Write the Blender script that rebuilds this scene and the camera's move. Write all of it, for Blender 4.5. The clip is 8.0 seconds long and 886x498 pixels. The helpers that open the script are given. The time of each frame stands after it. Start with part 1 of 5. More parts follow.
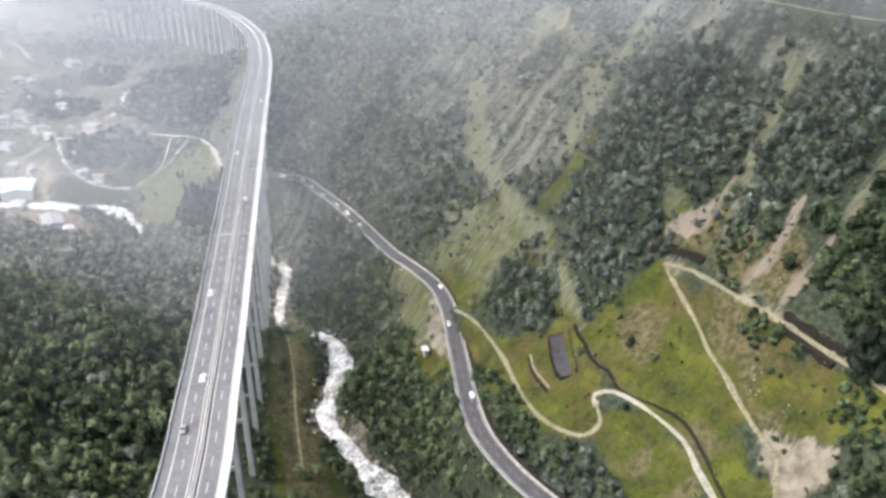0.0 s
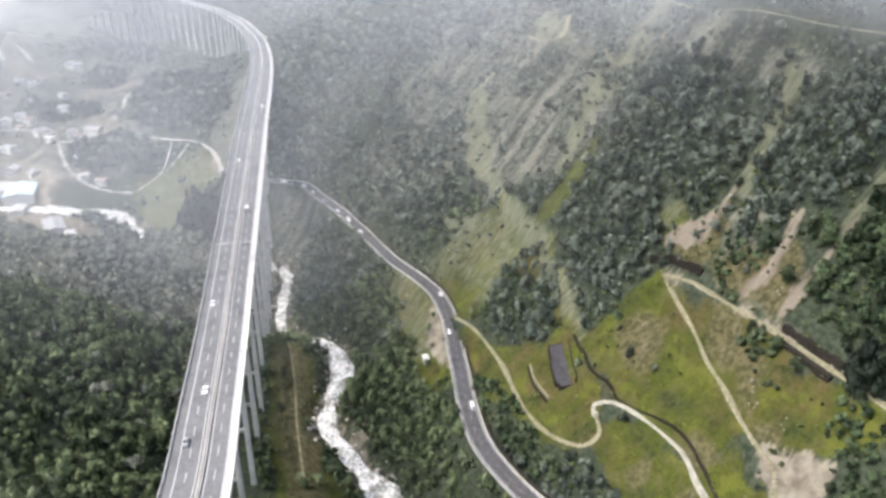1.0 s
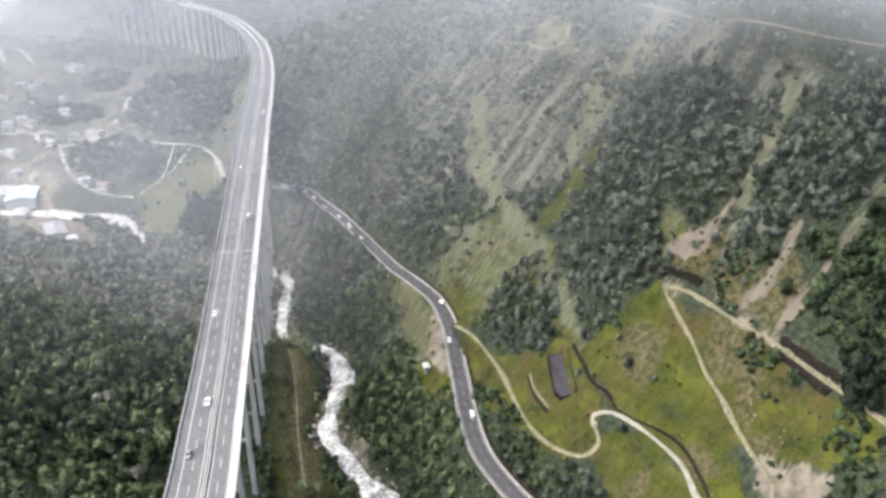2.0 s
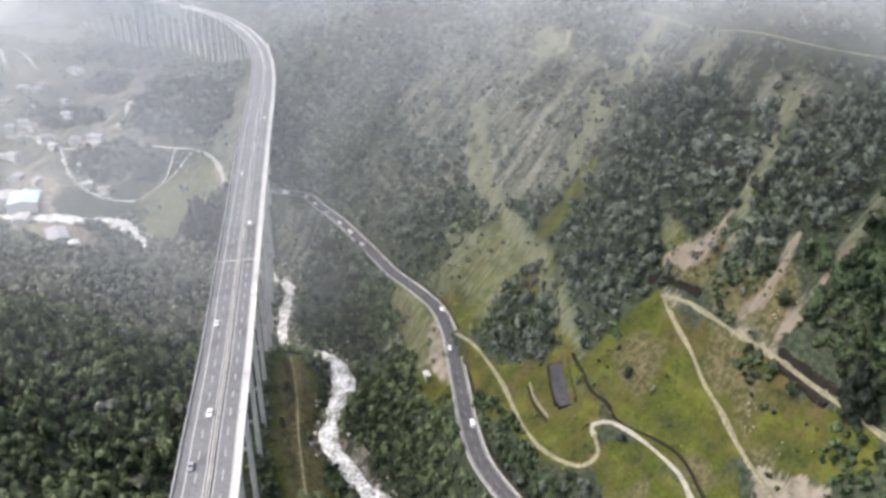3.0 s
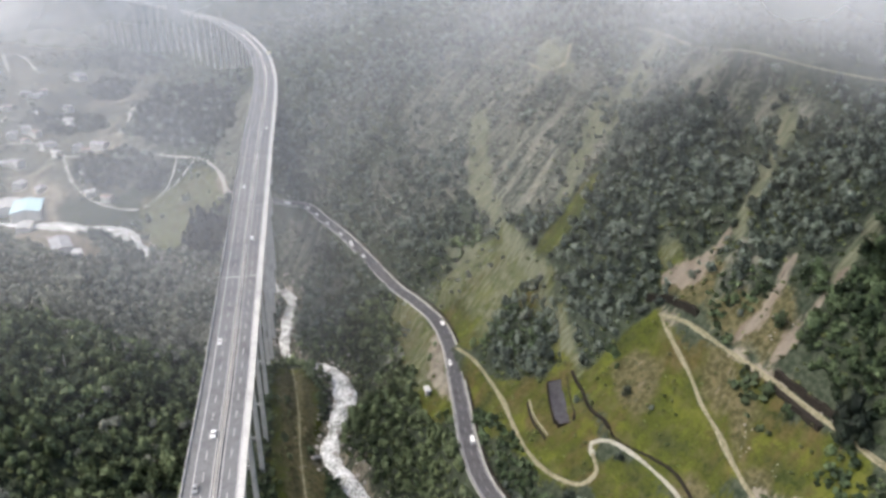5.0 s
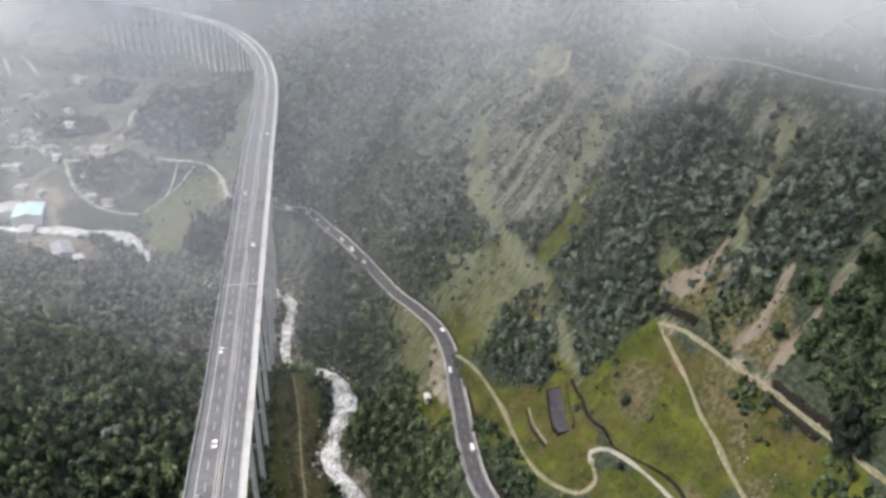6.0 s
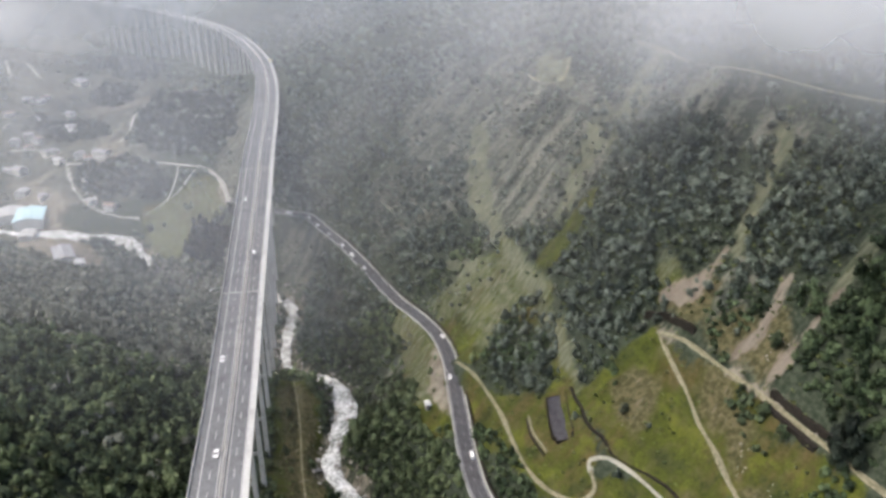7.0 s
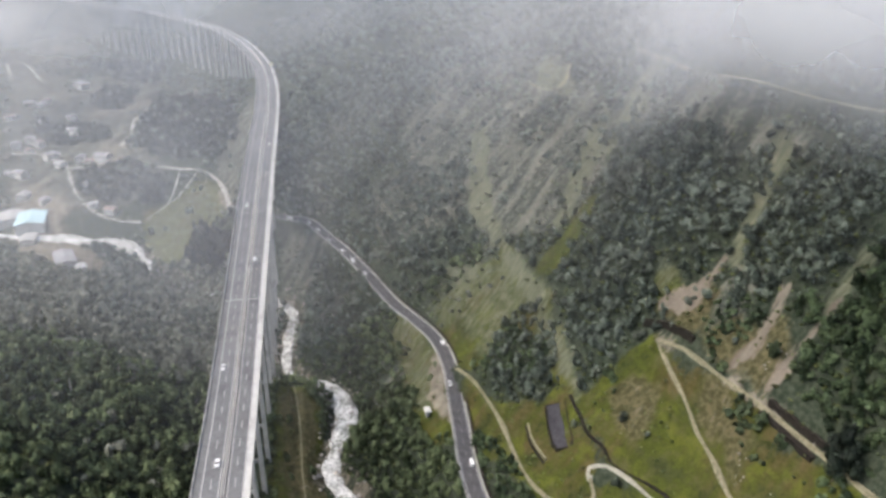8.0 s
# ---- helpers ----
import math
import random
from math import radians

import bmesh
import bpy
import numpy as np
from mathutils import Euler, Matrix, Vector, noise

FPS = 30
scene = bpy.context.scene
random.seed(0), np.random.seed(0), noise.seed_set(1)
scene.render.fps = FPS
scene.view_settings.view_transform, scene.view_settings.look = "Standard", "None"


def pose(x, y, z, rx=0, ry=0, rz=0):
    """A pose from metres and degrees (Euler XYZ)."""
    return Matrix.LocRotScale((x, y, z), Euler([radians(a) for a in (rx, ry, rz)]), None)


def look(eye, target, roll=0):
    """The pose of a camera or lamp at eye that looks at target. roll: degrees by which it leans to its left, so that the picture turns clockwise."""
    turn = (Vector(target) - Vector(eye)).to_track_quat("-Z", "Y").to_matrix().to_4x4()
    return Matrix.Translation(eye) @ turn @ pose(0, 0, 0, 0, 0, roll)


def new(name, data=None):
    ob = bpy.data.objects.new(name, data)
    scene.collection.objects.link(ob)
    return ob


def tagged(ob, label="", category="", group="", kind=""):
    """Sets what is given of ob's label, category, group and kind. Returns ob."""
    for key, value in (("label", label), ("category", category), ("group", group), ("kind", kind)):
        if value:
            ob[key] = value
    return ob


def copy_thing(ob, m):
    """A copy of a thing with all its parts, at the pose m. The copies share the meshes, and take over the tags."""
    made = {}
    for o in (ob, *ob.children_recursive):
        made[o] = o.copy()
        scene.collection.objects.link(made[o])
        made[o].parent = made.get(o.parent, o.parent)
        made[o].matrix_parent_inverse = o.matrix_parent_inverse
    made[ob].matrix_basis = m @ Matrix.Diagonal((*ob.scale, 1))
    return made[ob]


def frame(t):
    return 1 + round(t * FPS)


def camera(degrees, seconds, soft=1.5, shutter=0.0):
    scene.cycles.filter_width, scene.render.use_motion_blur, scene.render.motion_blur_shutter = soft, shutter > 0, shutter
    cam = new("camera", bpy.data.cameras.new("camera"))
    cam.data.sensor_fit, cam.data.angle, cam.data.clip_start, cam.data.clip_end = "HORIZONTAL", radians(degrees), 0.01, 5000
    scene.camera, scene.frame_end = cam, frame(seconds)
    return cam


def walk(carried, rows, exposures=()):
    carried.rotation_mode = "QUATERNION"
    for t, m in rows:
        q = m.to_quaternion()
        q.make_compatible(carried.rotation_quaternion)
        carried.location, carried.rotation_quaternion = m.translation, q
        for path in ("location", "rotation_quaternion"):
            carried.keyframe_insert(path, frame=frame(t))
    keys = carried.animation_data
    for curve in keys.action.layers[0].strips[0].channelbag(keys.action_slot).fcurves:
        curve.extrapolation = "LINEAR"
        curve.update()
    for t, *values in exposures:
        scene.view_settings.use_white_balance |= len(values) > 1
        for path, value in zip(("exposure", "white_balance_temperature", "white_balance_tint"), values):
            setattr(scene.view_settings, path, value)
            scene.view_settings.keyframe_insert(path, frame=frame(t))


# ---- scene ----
cam = camera(62.2, 8.0, soft=3.1)
ROWS = [
    (0.0, 0.00, 0.00, 299.94, -24.58, 0.00, 0.01),
    (0.5, -0.03, 0.07, 302.71, -24.59, -0.04, 0.05),
    (1.0, -0.10, 0.18, 305.47, -24.59, -0.08, 0.08),
    (1.5, -0.15, 0.27, 308.19, -24.59, -0.11, 0.11),
    (3.0, -0.26, 0.37, 316.14, -24.57, -0.18, 0.19),
    (3.5, -0.27, 0.37, 318.70, -24.56, -0.20, 0.22),
    (4.0, -0.27, 0.36, 321.22, -24.55, -0.21, 0.24),
    (4.5, -0.26, 0.34, 323.70, -24.53, -0.23, 0.26),
    (6.0, -0.11, 0.28, 330.88, -24.48, -0.25, 0.32),
    (6.5, -0.03, 0.27, 333.20, -24.46, -0.26, 0.34),
    (7.0, 0.06, 0.27, 335.49, -24.44, -0.26, 0.36),
    (7.5, 0.18, 0.28, 337.75, -24.43, -0.26, 0.38),
    (8.0, 0.31, 0.32, 339.99, -24.41, -0.26, 0.40),
]
walk(cam, [(t, pose(x, y, z, 90 + pitch, roll, yaw)) for t, x, y, z, pitch, roll, yaw in ROWS], [(0.0, 1.48, 6540, 10), (4.0, 1.22, 6580, 10), (8.0, 0.94, 6600, 10)])

# ---- light: a veiled sun on the left, and a hazy sky ----
SUN_UP, SUN_ROUND = 56, -100
world = bpy.data.worlds.new("sky")
scene.world = world
world.use_nodes = True
wn = world.node_tree.nodes
sky = wn.new("ShaderNodeTexSky")
sky.sky_type, sky.sun_disc = "NISHITA", False
sky.sun_elevation, sky.sun_rotation = radians(SUN_UP), radians(SUN_ROUND)
sky.dust_density, sky.ozone_density, sky.air_density = 4.0, 1.0, 1.0
wn["Background"].inputs["Strength"].default_value = 0.15
world.node_tree.links.new(sky.outputs[0], wn["Background"].inputs["Color"])
sun = new("sun", bpy.data.lights.new("sun", "SUN"))
sun.data.energy, sun.data.angle, sun.data.color = 1.5, radians(22), (1.0, 0.95, 0.88)
sun.matrix_world = look((0, 0, 0), (-math.sin(radians(SUN_ROUND)) * math.cos(radians(SUN_UP)), -math.cos(radians(SUN_ROUND)) * math.cos(radians(SUN_UP)), -math.sin(radians(SUN_UP))))
sun.location = (0, 0, 900)
scene.cycles.transparent_max_bounces = 40


# ---- materials ----
def shader(name, rough=0.8, spec=0.3):
    m = bpy.data.materials.new(name)
    m.use_nodes = True
    b = m.node_tree.nodes["Principled BSDF"]
    b.inputs["Roughness"].default_value, b.inputs["Specular IOR Level"].default_value = rough, spec
    return m, m.node_tree.nodes, m.node_tree.links, b


def wire(links, node, socket, value):
    """Give a socket a value, or link a socket to it."""
    if isinstance(value, bpy.types.NodeSocket):
        links.new(value, node.inputs[socket])
    else:
        node.inputs[socket].default_value = (*value, 1.0) if isinstance(value, tuple) and len(value) == 3 else value


def mix(nodes, links, f, a, b):
    n = nodes.new("ShaderNodeMix")
    n.data_type = "RGBA"
    wire(links, n, 0, f), wire(links, n, 6, a), wire(links, n, 7, b)
    return n.outputs[2]


def grain(nodes, links, scale, detail=4.0, rough=0.6, stretch=None):
    """Noise over the place in metres; scale: size of its marks in metres."""
    g = nodes.new("ShaderNodeNewGeometry")
    n = nodes.new("ShaderNodeTexNoise")
    n.inputs["Scale"].default_value, n.inputs["Detail"].default_value, n.inputs["Roughness"].default_value = 1.0 / scale, detail, rough
    if stretch:
        k = nodes.new("ShaderNodeVectorMath")
        k.operation = "MULTIPLY"
        k.inputs[1].default_value = stretch
        links.new(g.outputs["Position"], k.inputs[0])
        links.new(k.outputs[0], n.inputs["Vector"])
    else:
        links.new(g.outputs["Position"], n.inputs["Vector"])
    return n.outputs["Fac"]


def fall_line(nodes, links, across, down):
    """Noise drawn out down the eastern slopes; sizes of its marks in metres."""
    g = nodes.new("ShaderNodeNewGeometry")
    parts = []
    for axis, size in (((0.84, 0.54, 0.0), down), ((-0.54, 0.84, 0.0), across)):
        d = nodes.new("ShaderNodeVectorMath")
        d.operation = "DOT_PRODUCT"
        d.inputs[1].default_value = tuple(v / size for v in axis)
        links.new(g.outputs["Position"], d.inputs[0])
        parts.append(d.outputs["Value"])
    c = nodes.new("ShaderNodeCombineXYZ")
    links.new(parts[0], c.inputs[0])
    links.new(parts[1], c.inputs[1])
    n = nodes.new("ShaderNodeTexNoise")
    n.inputs["Scale"].default_value, n.inputs["Detail"].default_value, n.inputs["Roughness"].default_value = 1.0, 6.0, 0.62
    links.new(c.outputs[0], n.inputs["Vector"])
    return n.outputs["Fac"]


def ramp(nodes, links, f, lo, hi, a=0.0, b=1.0):
    n = nodes.new("ShaderNodeMapRange")
    n.interpolation_type = "SMOOTHSTEP"
    wire(links, n, 0, f), wire(links, n, 1, lo), wire(links, n, 2, hi), wire(links, n, 3, a), wire(links, n, 4, b)
    return n.outputs[0]


def sums(nodes, links, op, a, b):
    n = nodes.new("ShaderNodeMath")
    n.operation = op
    wire(links, n, 0, a), wire(links, n, 1, b)
    return n.outputs[0]


def bump(nodes, links, b, h, strength, distance):
    n = nodes.new("ShaderNodeBump")
    n.inputs["Strength"].default_value, n.inputs["Distance"].default_value = strength, distance
    links.new(h, n.inputs["Height"])
    links.new(n.outputs[0], b.inputs["Normal"])


def plain(name, a, b, scale=1.0, rough=0.8, spec=0.3, metal=0.0, big=None):
    """Two tones mixed by grain, with a slight relief; big: size of the stains, in metres."""
    m, n, l, s = shader(name, rough, spec)
    g = grain(n, l, scale)
    c = mix(n, l, ramp(n, l, g, 0.3, 0.7), a, b)
    if big:
        dark = tuple(v * 0.6 for v in a)
        c = mix(n, l, ramp(n, l, grain(n, l, big, 3.0), 0.45, 0.75, 0.0, 0.6), c, dark)
    l.new(c, s.inputs["Base Color"])
    s.inputs["Metallic"].default_value = metal
    bump(n, l, s, g, 0.3, 0.05 * scale)
    return m


def attribute(nodes, name):
    a = nodes.new("ShaderNodeAttribute")
    a.attribute_name = name
    return a.outputs["Fac"]


def leaf_material(name, dark, light, dry):
    m, n, l, s = shader(name, 0.65, 0.25)
    o = n.new("ShaderNodeObjectInfo")
    g = n.new("ShaderNodeNewGeometry")
    tint = sums(n, l, "FRACT", sums(n, l, "ADD", attribute(n, "tint"), o.outputs["Random"]), 0.0)
    leaf = sums(n, l, "ADD", sums(n, l, "MULTIPLY", tint, 0.6), sums(n, l, "MULTIPLY", g.outputs["Random Per Island"], 0.4))
    c = mix(n, l, ramp(n, l, leaf, 0.22, 0.78), dark, light)
    c = mix(n, l, ramp(n, l, grain(n, l, 60.0, 3.0), 0.5, 0.75, 0.0, 0.8), c, dry)
    l.new(c, s.inputs["Base Color"])
    t = n.new("ShaderNodeBsdfTranslucent")
    l.new(c, t.inputs["Color"])
    x = n.new("ShaderNodeMixShader")
    x.inputs[0].default_value = 0.25
    l.new(s.outputs[0], x.inputs[1])
    l.new(t.outputs[0], x.inputs[2])
    l.new(x.outputs[0], n["Material Output"].inputs["Surface"])
    return m


def ground_material():
    m, n, l, s = shader("soil_and_grass", 0.95, 0.1)
    fine, mid, wide = grain(n, l, 0.9, 6.0, 0.7), grain(n, l, 7.0, 5.0), grain(n, l, 38.0, 4.0)
    streak = fall_line(n, l, 9.0, 34.0)
    tuft = grain(n, l, 2.6, 4.0, 0.65)
    ragged = fall_line(n, l, 2.2, 7.0)
    under = mix(n, l, ramp(n, l, tuft, 0.35, 0.65), (0.02, 0.028, 0.018), (0.05, 0.06, 0.042))
    green = mix(n, l, ramp(n, l, fine, 0.3, 0.7), (0.03, 0.04, 0.008), (0.066, 0.076, 0.015))
    green = mix(n, l, ramp(n, l, tuft, 0.48, 0.7, 0.0, 0.8), green, (0.022, 0.031, 0.01))
    green = mix(n, l, ramp(n, l, mid, 0.48, 0.64, 0.0, 0.85), green, (0.066, 0.064, 0.026))
    green = mix(n, l, ramp(n, l, sums(n, l, "ADD", sums(n, l, "MULTIPLY", wide, 0.6), sums(n, l, "MULTIPLY", streak, 0.4)), 0.49, 0.6, 0.0, 0.65), green, mix(n, l, ramp(n, l, tuft, 0.35, 0.65), (0.042, 0.036, 0.013), (0.098, 0.067, 0.036)))
    patch = grain(n, l, 15.0, 4.0, 0.65)
    green = mix(n, l, ramp(n, l, patch, 0.52, 0.66, 0.0, 0.65), green, mix(n, l, ramp(n, l, fine, 0.3, 0.7), (0.066, 0.077, 0.012), (0.108, 0.118, 0.022)))
    green = mix(n, l, ramp(n, l, patch, 0.46, 0.36, 0.0, 0.75), green, mix(n, l, ramp(n, l, tuft, 0.35, 0.65), (0.014, 0.022, 0.008), (0.045, 0.052, 0.02)))
    brown = mix(n, l, ramp(n, l, tuft, 0.35, 0.65), (0.04, 0.042, 0.018), (0.098, 0.086, 0.046))
    scrub = mix(n, l, ramp(n, l, sums(n, l, "ADD", sums(n, l, "MULTIPLY", streak, 0.6), sums(n, l, "MULTIPLY", tuft, 0.4)), 0.42, 0.6), (0.03, 0.038, 0.03), (0.135, 0.136, 0.112))
    earth = mix(n, l, ramp(n, l, streak, 0.3, 0.7), (0.085, 0.07, 0.054), (0.18, 0.158, 0.13))
    earth = mix(n, l, ramp(n, l, fine, 0.35, 0.75, 0.0, 0.6), earth, (0.21, 0.185, 0.158))
    sand = mix(n, l, ramp(n, l, mid, 0.3, 0.7), (0.1, 0.09, 0.068), (0.21, 0.19, 0.155))

    def cover(c, name, over, soft=0.16):
        a = sums(n, l, "ADD", attribute(n, name), sums(n, l, "ADD", sums(n, l, "MULTIPLY", sums(n, l, "SUBTRACT", mid, 0.5), 0.8), sums(n, l, "MULTIPLY", sums(n, l, "SUBTRACT", ragged, 0.5), 1.25)))
        return mix(n, l, ramp(n, l, a, 0.5 - soft, 0.5 + soft), c, over)

    dry = mix(n, l, ramp(n, l, ragged, 0.25, 0.75), (0.06, 0.07, 0.042), (0.142, 0.146, 0.104))
    c = cover(under, "scrub", scrub)
    c = cover(c, "grass", green)
    c = cover(c, "brown", brown, 0.3)
    c = cover(c, "dry", dry, 0.34)
    c = cover(c, "bare", earth)
    c = cover(c, "sand", sand)
    l.new(c, s.inputs["Base Color"])
    bump(n, l, s, sums(n, l, "ADD", fine, sums(n, l, "MULTIPLY", mid, 2.0)), 0.6, 0.5)
    return m


def water_material():
    m, n, l, s = shader("white_water", 0.35, 0.4)
    a, b = grain(n, l, 1.7, 6.0, 0.75), grain(n, l, 9.0, 4.0)
    f = sums(n, l, "ADD", sums(n, l, "MULTIPLY", a, 0.65), sums(n, l, "MULTIPLY", b, 0.35))
    c = mix(n, l, ramp(n, l, f, 0.42, 0.59), (0.17, 0.178, 0.155), (0.78, 0.78, 0.77))
    l.new(c, s.inputs["Base Color"])
    bump(n, l, s, a, 0.4, 0.4)
    return m


def haze_cloud_material():
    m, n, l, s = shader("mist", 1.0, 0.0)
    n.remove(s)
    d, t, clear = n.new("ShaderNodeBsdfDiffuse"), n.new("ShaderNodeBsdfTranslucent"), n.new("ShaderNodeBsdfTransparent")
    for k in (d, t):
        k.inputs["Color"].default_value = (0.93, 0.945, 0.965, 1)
    # normal fixed up and southward, so every sheet takes light alike however it hangs
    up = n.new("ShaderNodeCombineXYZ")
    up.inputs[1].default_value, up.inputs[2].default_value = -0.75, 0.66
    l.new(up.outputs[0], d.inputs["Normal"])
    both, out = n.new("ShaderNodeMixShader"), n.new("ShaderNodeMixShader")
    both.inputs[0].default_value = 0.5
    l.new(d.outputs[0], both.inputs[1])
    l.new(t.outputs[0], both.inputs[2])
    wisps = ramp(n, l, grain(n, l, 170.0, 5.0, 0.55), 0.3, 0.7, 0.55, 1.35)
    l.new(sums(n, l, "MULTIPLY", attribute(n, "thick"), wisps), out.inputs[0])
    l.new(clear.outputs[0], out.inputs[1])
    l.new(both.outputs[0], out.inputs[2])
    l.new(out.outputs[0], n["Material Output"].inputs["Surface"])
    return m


GROUND, WATER, HAZE_CLOUD = ground_material(), water_material(), haze_cloud_material()
LEAF = leaf_material("leaves", (0.03, 0.046, 0.02), (0.165, 0.208, 0.108), (0.155, 0.172, 0.115))
HILL_LEAF = leaf_material("hill_leaves", (0.034, 0.047, 0.038), (0.168, 0.2, 0.162), (0.165, 0.172, 0.14))
# pale grey holds both half-bare crowns and the haze over them
ASH_LEAF = leaf_material("half_bare_hazed_crowns", (0.078, 0.088, 0.069), (0.25, 0.265, 0.213), (0.235, 0.24, 0.2))
DEEP_LEAF = leaf_material("deep_green_leaves", (0.014, 0.026, 0.012), (0.08, 0.115, 0.056), (0.075, 0.09, 0.05))
PINE_LEAF = leaf_material("conifer_needles", (0.004, 0.008, 0.01), (0.012, 0.02, 0.024), (0.012, 0.018, 0.02))
# darker copy of the leaf tones; the crowns' shade is in the colour
SHADED_LEAF = leaf_material("shaded_leaves", (0.01, 0.016, 0.012), (0.035, 0.05, 0.034), (0.04, 0.045, 0.034))
SCRUB_LEAF = leaf_material("scrub_leaves", (0.05, 0.06, 0.048), (0.19, 0.205, 0.165), (0.19, 0.185, 0.155))
SHRUB = leaf_material("shrub_leaves", (0.04, 0.055, 0.02), (0.12, 0.14, 0.052), (0.14, 0.13, 0.08))
BARK = plain("bark", (0.10, 0.08, 0.06), (0.2, 0.17, 0.13), 0.4, 0.95)
ASPHALT = plain("worn_asphalt", (0.112, 0.115, 0.12), (0.15, 0.153, 0.158), 1.5, 0.9, 0.2, big=14.0)
ASPHALT_OLD = plain("old_asphalt", (0.05, 0.05, 0.054), (0.085, 0.084, 0.088), 1.2, 0.9, 0.2, big=9.0)
CONCRETE = plain("concrete", (0.36, 0.355, 0.33), (0.48, 0.47, 0.44), 1.6, 0.9, 0.2, big=8.0)
LANE_PAVING = plain("worn_lane_paving", (0.2, 0.195, 0.16), (0.34, 0.33, 0.28), 1.3, 0.9, 0.2, big=4.0)
CONCRETE_PALE = plain("pale_concrete", (0.36, 0.36, 0.352), (0.45, 0.45, 0.44), 1.2, 0.85, 0.2, big=11.0)
CONCRETE_PIER = plain("weathered_concrete", (0.54, 0.53, 0.5), (0.68, 0.67, 0.64), 2.2, 0.9, 0.2, big=6.0)
PAINT_WORN = plain("worn_road_paint", (0.17, 0.17, 0.168), (0.28, 0.28, 0.275), 0.5, 0.8)
PAINT = plain("road_paint", (0.34, 0.34, 0.335), (0.48, 0.48, 0.475), 0.5, 0.7)
DIRT = plain("packed_dirt", (0.125, 0.118, 0.07), (0.255, 0.236, 0.17), 1.3, 0.95, 0.1, big=5.0)
GRAVEL = plain("pale_gravel", (0.25, 0.245, 0.22), (0.38, 0.37, 0.34), 1.5, 0.95, 0.1, big=9.0)
ROCK = plain("boulder", (0.24, 0.22, 0.2), (0.42, 0.4, 0.37), 0.7, 0.9, 0.2)
# near-black stone: the shade on walls, banks and ditch is in its colour
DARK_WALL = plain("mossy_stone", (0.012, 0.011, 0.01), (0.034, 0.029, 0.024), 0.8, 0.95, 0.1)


# ---- helpers for building ----
def link_mesh(name, verts, faces, material, parent=None, label="", smooth_shade=False):
    me = bpy.data.meshes.new(name)
    me.from_pydata([tuple(v) for v in verts], [], [tuple(f) for f in faces])
    me.materials.append(material)
    if smooth_shade:
        me.polygons.foreach_set("use_smooth", [True] * len(me.polygons))
    ob = new(name, me)
    if parent:
        ob.parent = parent
    if label:
        tagged(ob, label)
    return ob


def part(name, bm, material, parent, label=""):
    me = bpy.data.meshes.new(name)
    bm.to_mesh(me)
    bm.free()
    me.materials.append(material)
    ob = new(name, me)
    ob.parent = parent
    if label:
        tagged(ob, label)
    return ob


def box(bm, x0, x1, y0, y1, z0, z1, taper=0.0, bevel=0.0):
    """A box in a bmesh; taper: how much narrower its top is."""
    c = [bm.verts.new((x, y, z0)) for x, y in ((x0, y0), (x1, y0), (x1, y1), (x0, y1))]
    t = taper
    d = [bm.verts.new((x, y, z1)) for x, y in ((x0 + t, y0 + t), (x1 - t, y0 + t), (x1 - t, y1 - t), (x0 + t, y1 - t))]
    f = [bm.faces.new(c[::-1]), bm.faces.new(d)]
    for i in range(4):
        f.append(bm.faces.new((c[i], c[(i + 1) % 4], d[(i + 1) % 4], d[i])))
    if bevel:
        bmesh.ops.bevel(bm, geom=list({e for g in f for e in g.edges}), offset=bevel, segments=1, affect="EDGES")
    return bm


def noise2(x, y, size, seed=0):
    """Smooth noise from -1 to 1."""
    def grid(i, j):
        v = np.sin(i * 127.1 + j * 311.7 + seed * 74.7) * 43758.5453
        return (v - np.floor(v)) * 2 - 1
    u, v = x / size, y / size
    i, j = np.floor(u), np.floor(v)
    f, g = u - i, v - j
    f, g = f * f * (3 - 2 * f), g * g * (3 - 2 * g)
    return (grid(i, j) * (1 - f) + grid(i + 1, j) * f) * (1 - g) + (grid(i, j + 1) * (1 - f) + grid(i + 1, j + 1) * f) * g


# ---- the lie of the land ----
# valley lines: x, y, z of the bed
RIVER = [(60, 60, 44), (22, 200, 38), (-27, 285, 34), (-58, 330, 32.5), (-70, 354, 32), (-67, 405, 31), (-80, 440, 30.5), (-113, 455, 30),
         (-124, 490, 29), (-132, 555, 27), (-165, 588, 24), (-212, 600, 20), (-270, 640, 15), (-323, 704, 10), (-354, 738, 8), (-425, 756, 6),
         (-520, 770, 4), (-700, 800, 0), (-1000, 900, -6)]
BROOK = [(-520, 770, 4), (-570, 900, 12), (-600, 1050, 20), (-580, 1250, 28), (-600, 1500, 34), (-760, 1900, 45), (-1000, 2600, 60)]


def spline(pts, step):
    p = np.array(pts, float)
    p = np.vstack([2 * p[0] - p[1], p, 2 * p[-1] - p[-2]])
    out = []
    for i in range(1, len(p) - 2):
        n = max(2, int(np.linalg.norm(p[i + 1] - p[i]) / step))
        u = np.linspace(0, 1, n, endpoint=False)[:, None]
        a, b, c, d = p[i - 1], p[i], p[i + 1], p[i + 2]
        out.append(.5 * (2 * b + (c - a) * u + (2 * a - 5 * b + 4 * c - d) * u * u + (3 * b - a - 3 * c + d) * u ** 3))
    return np.vstack(out + [p[-2:-1]])


def along(line):
    return np.r_[0, np.cumsum(np.linalg.norm(np.diff(line[:, :2], axis=0), axis=1))]


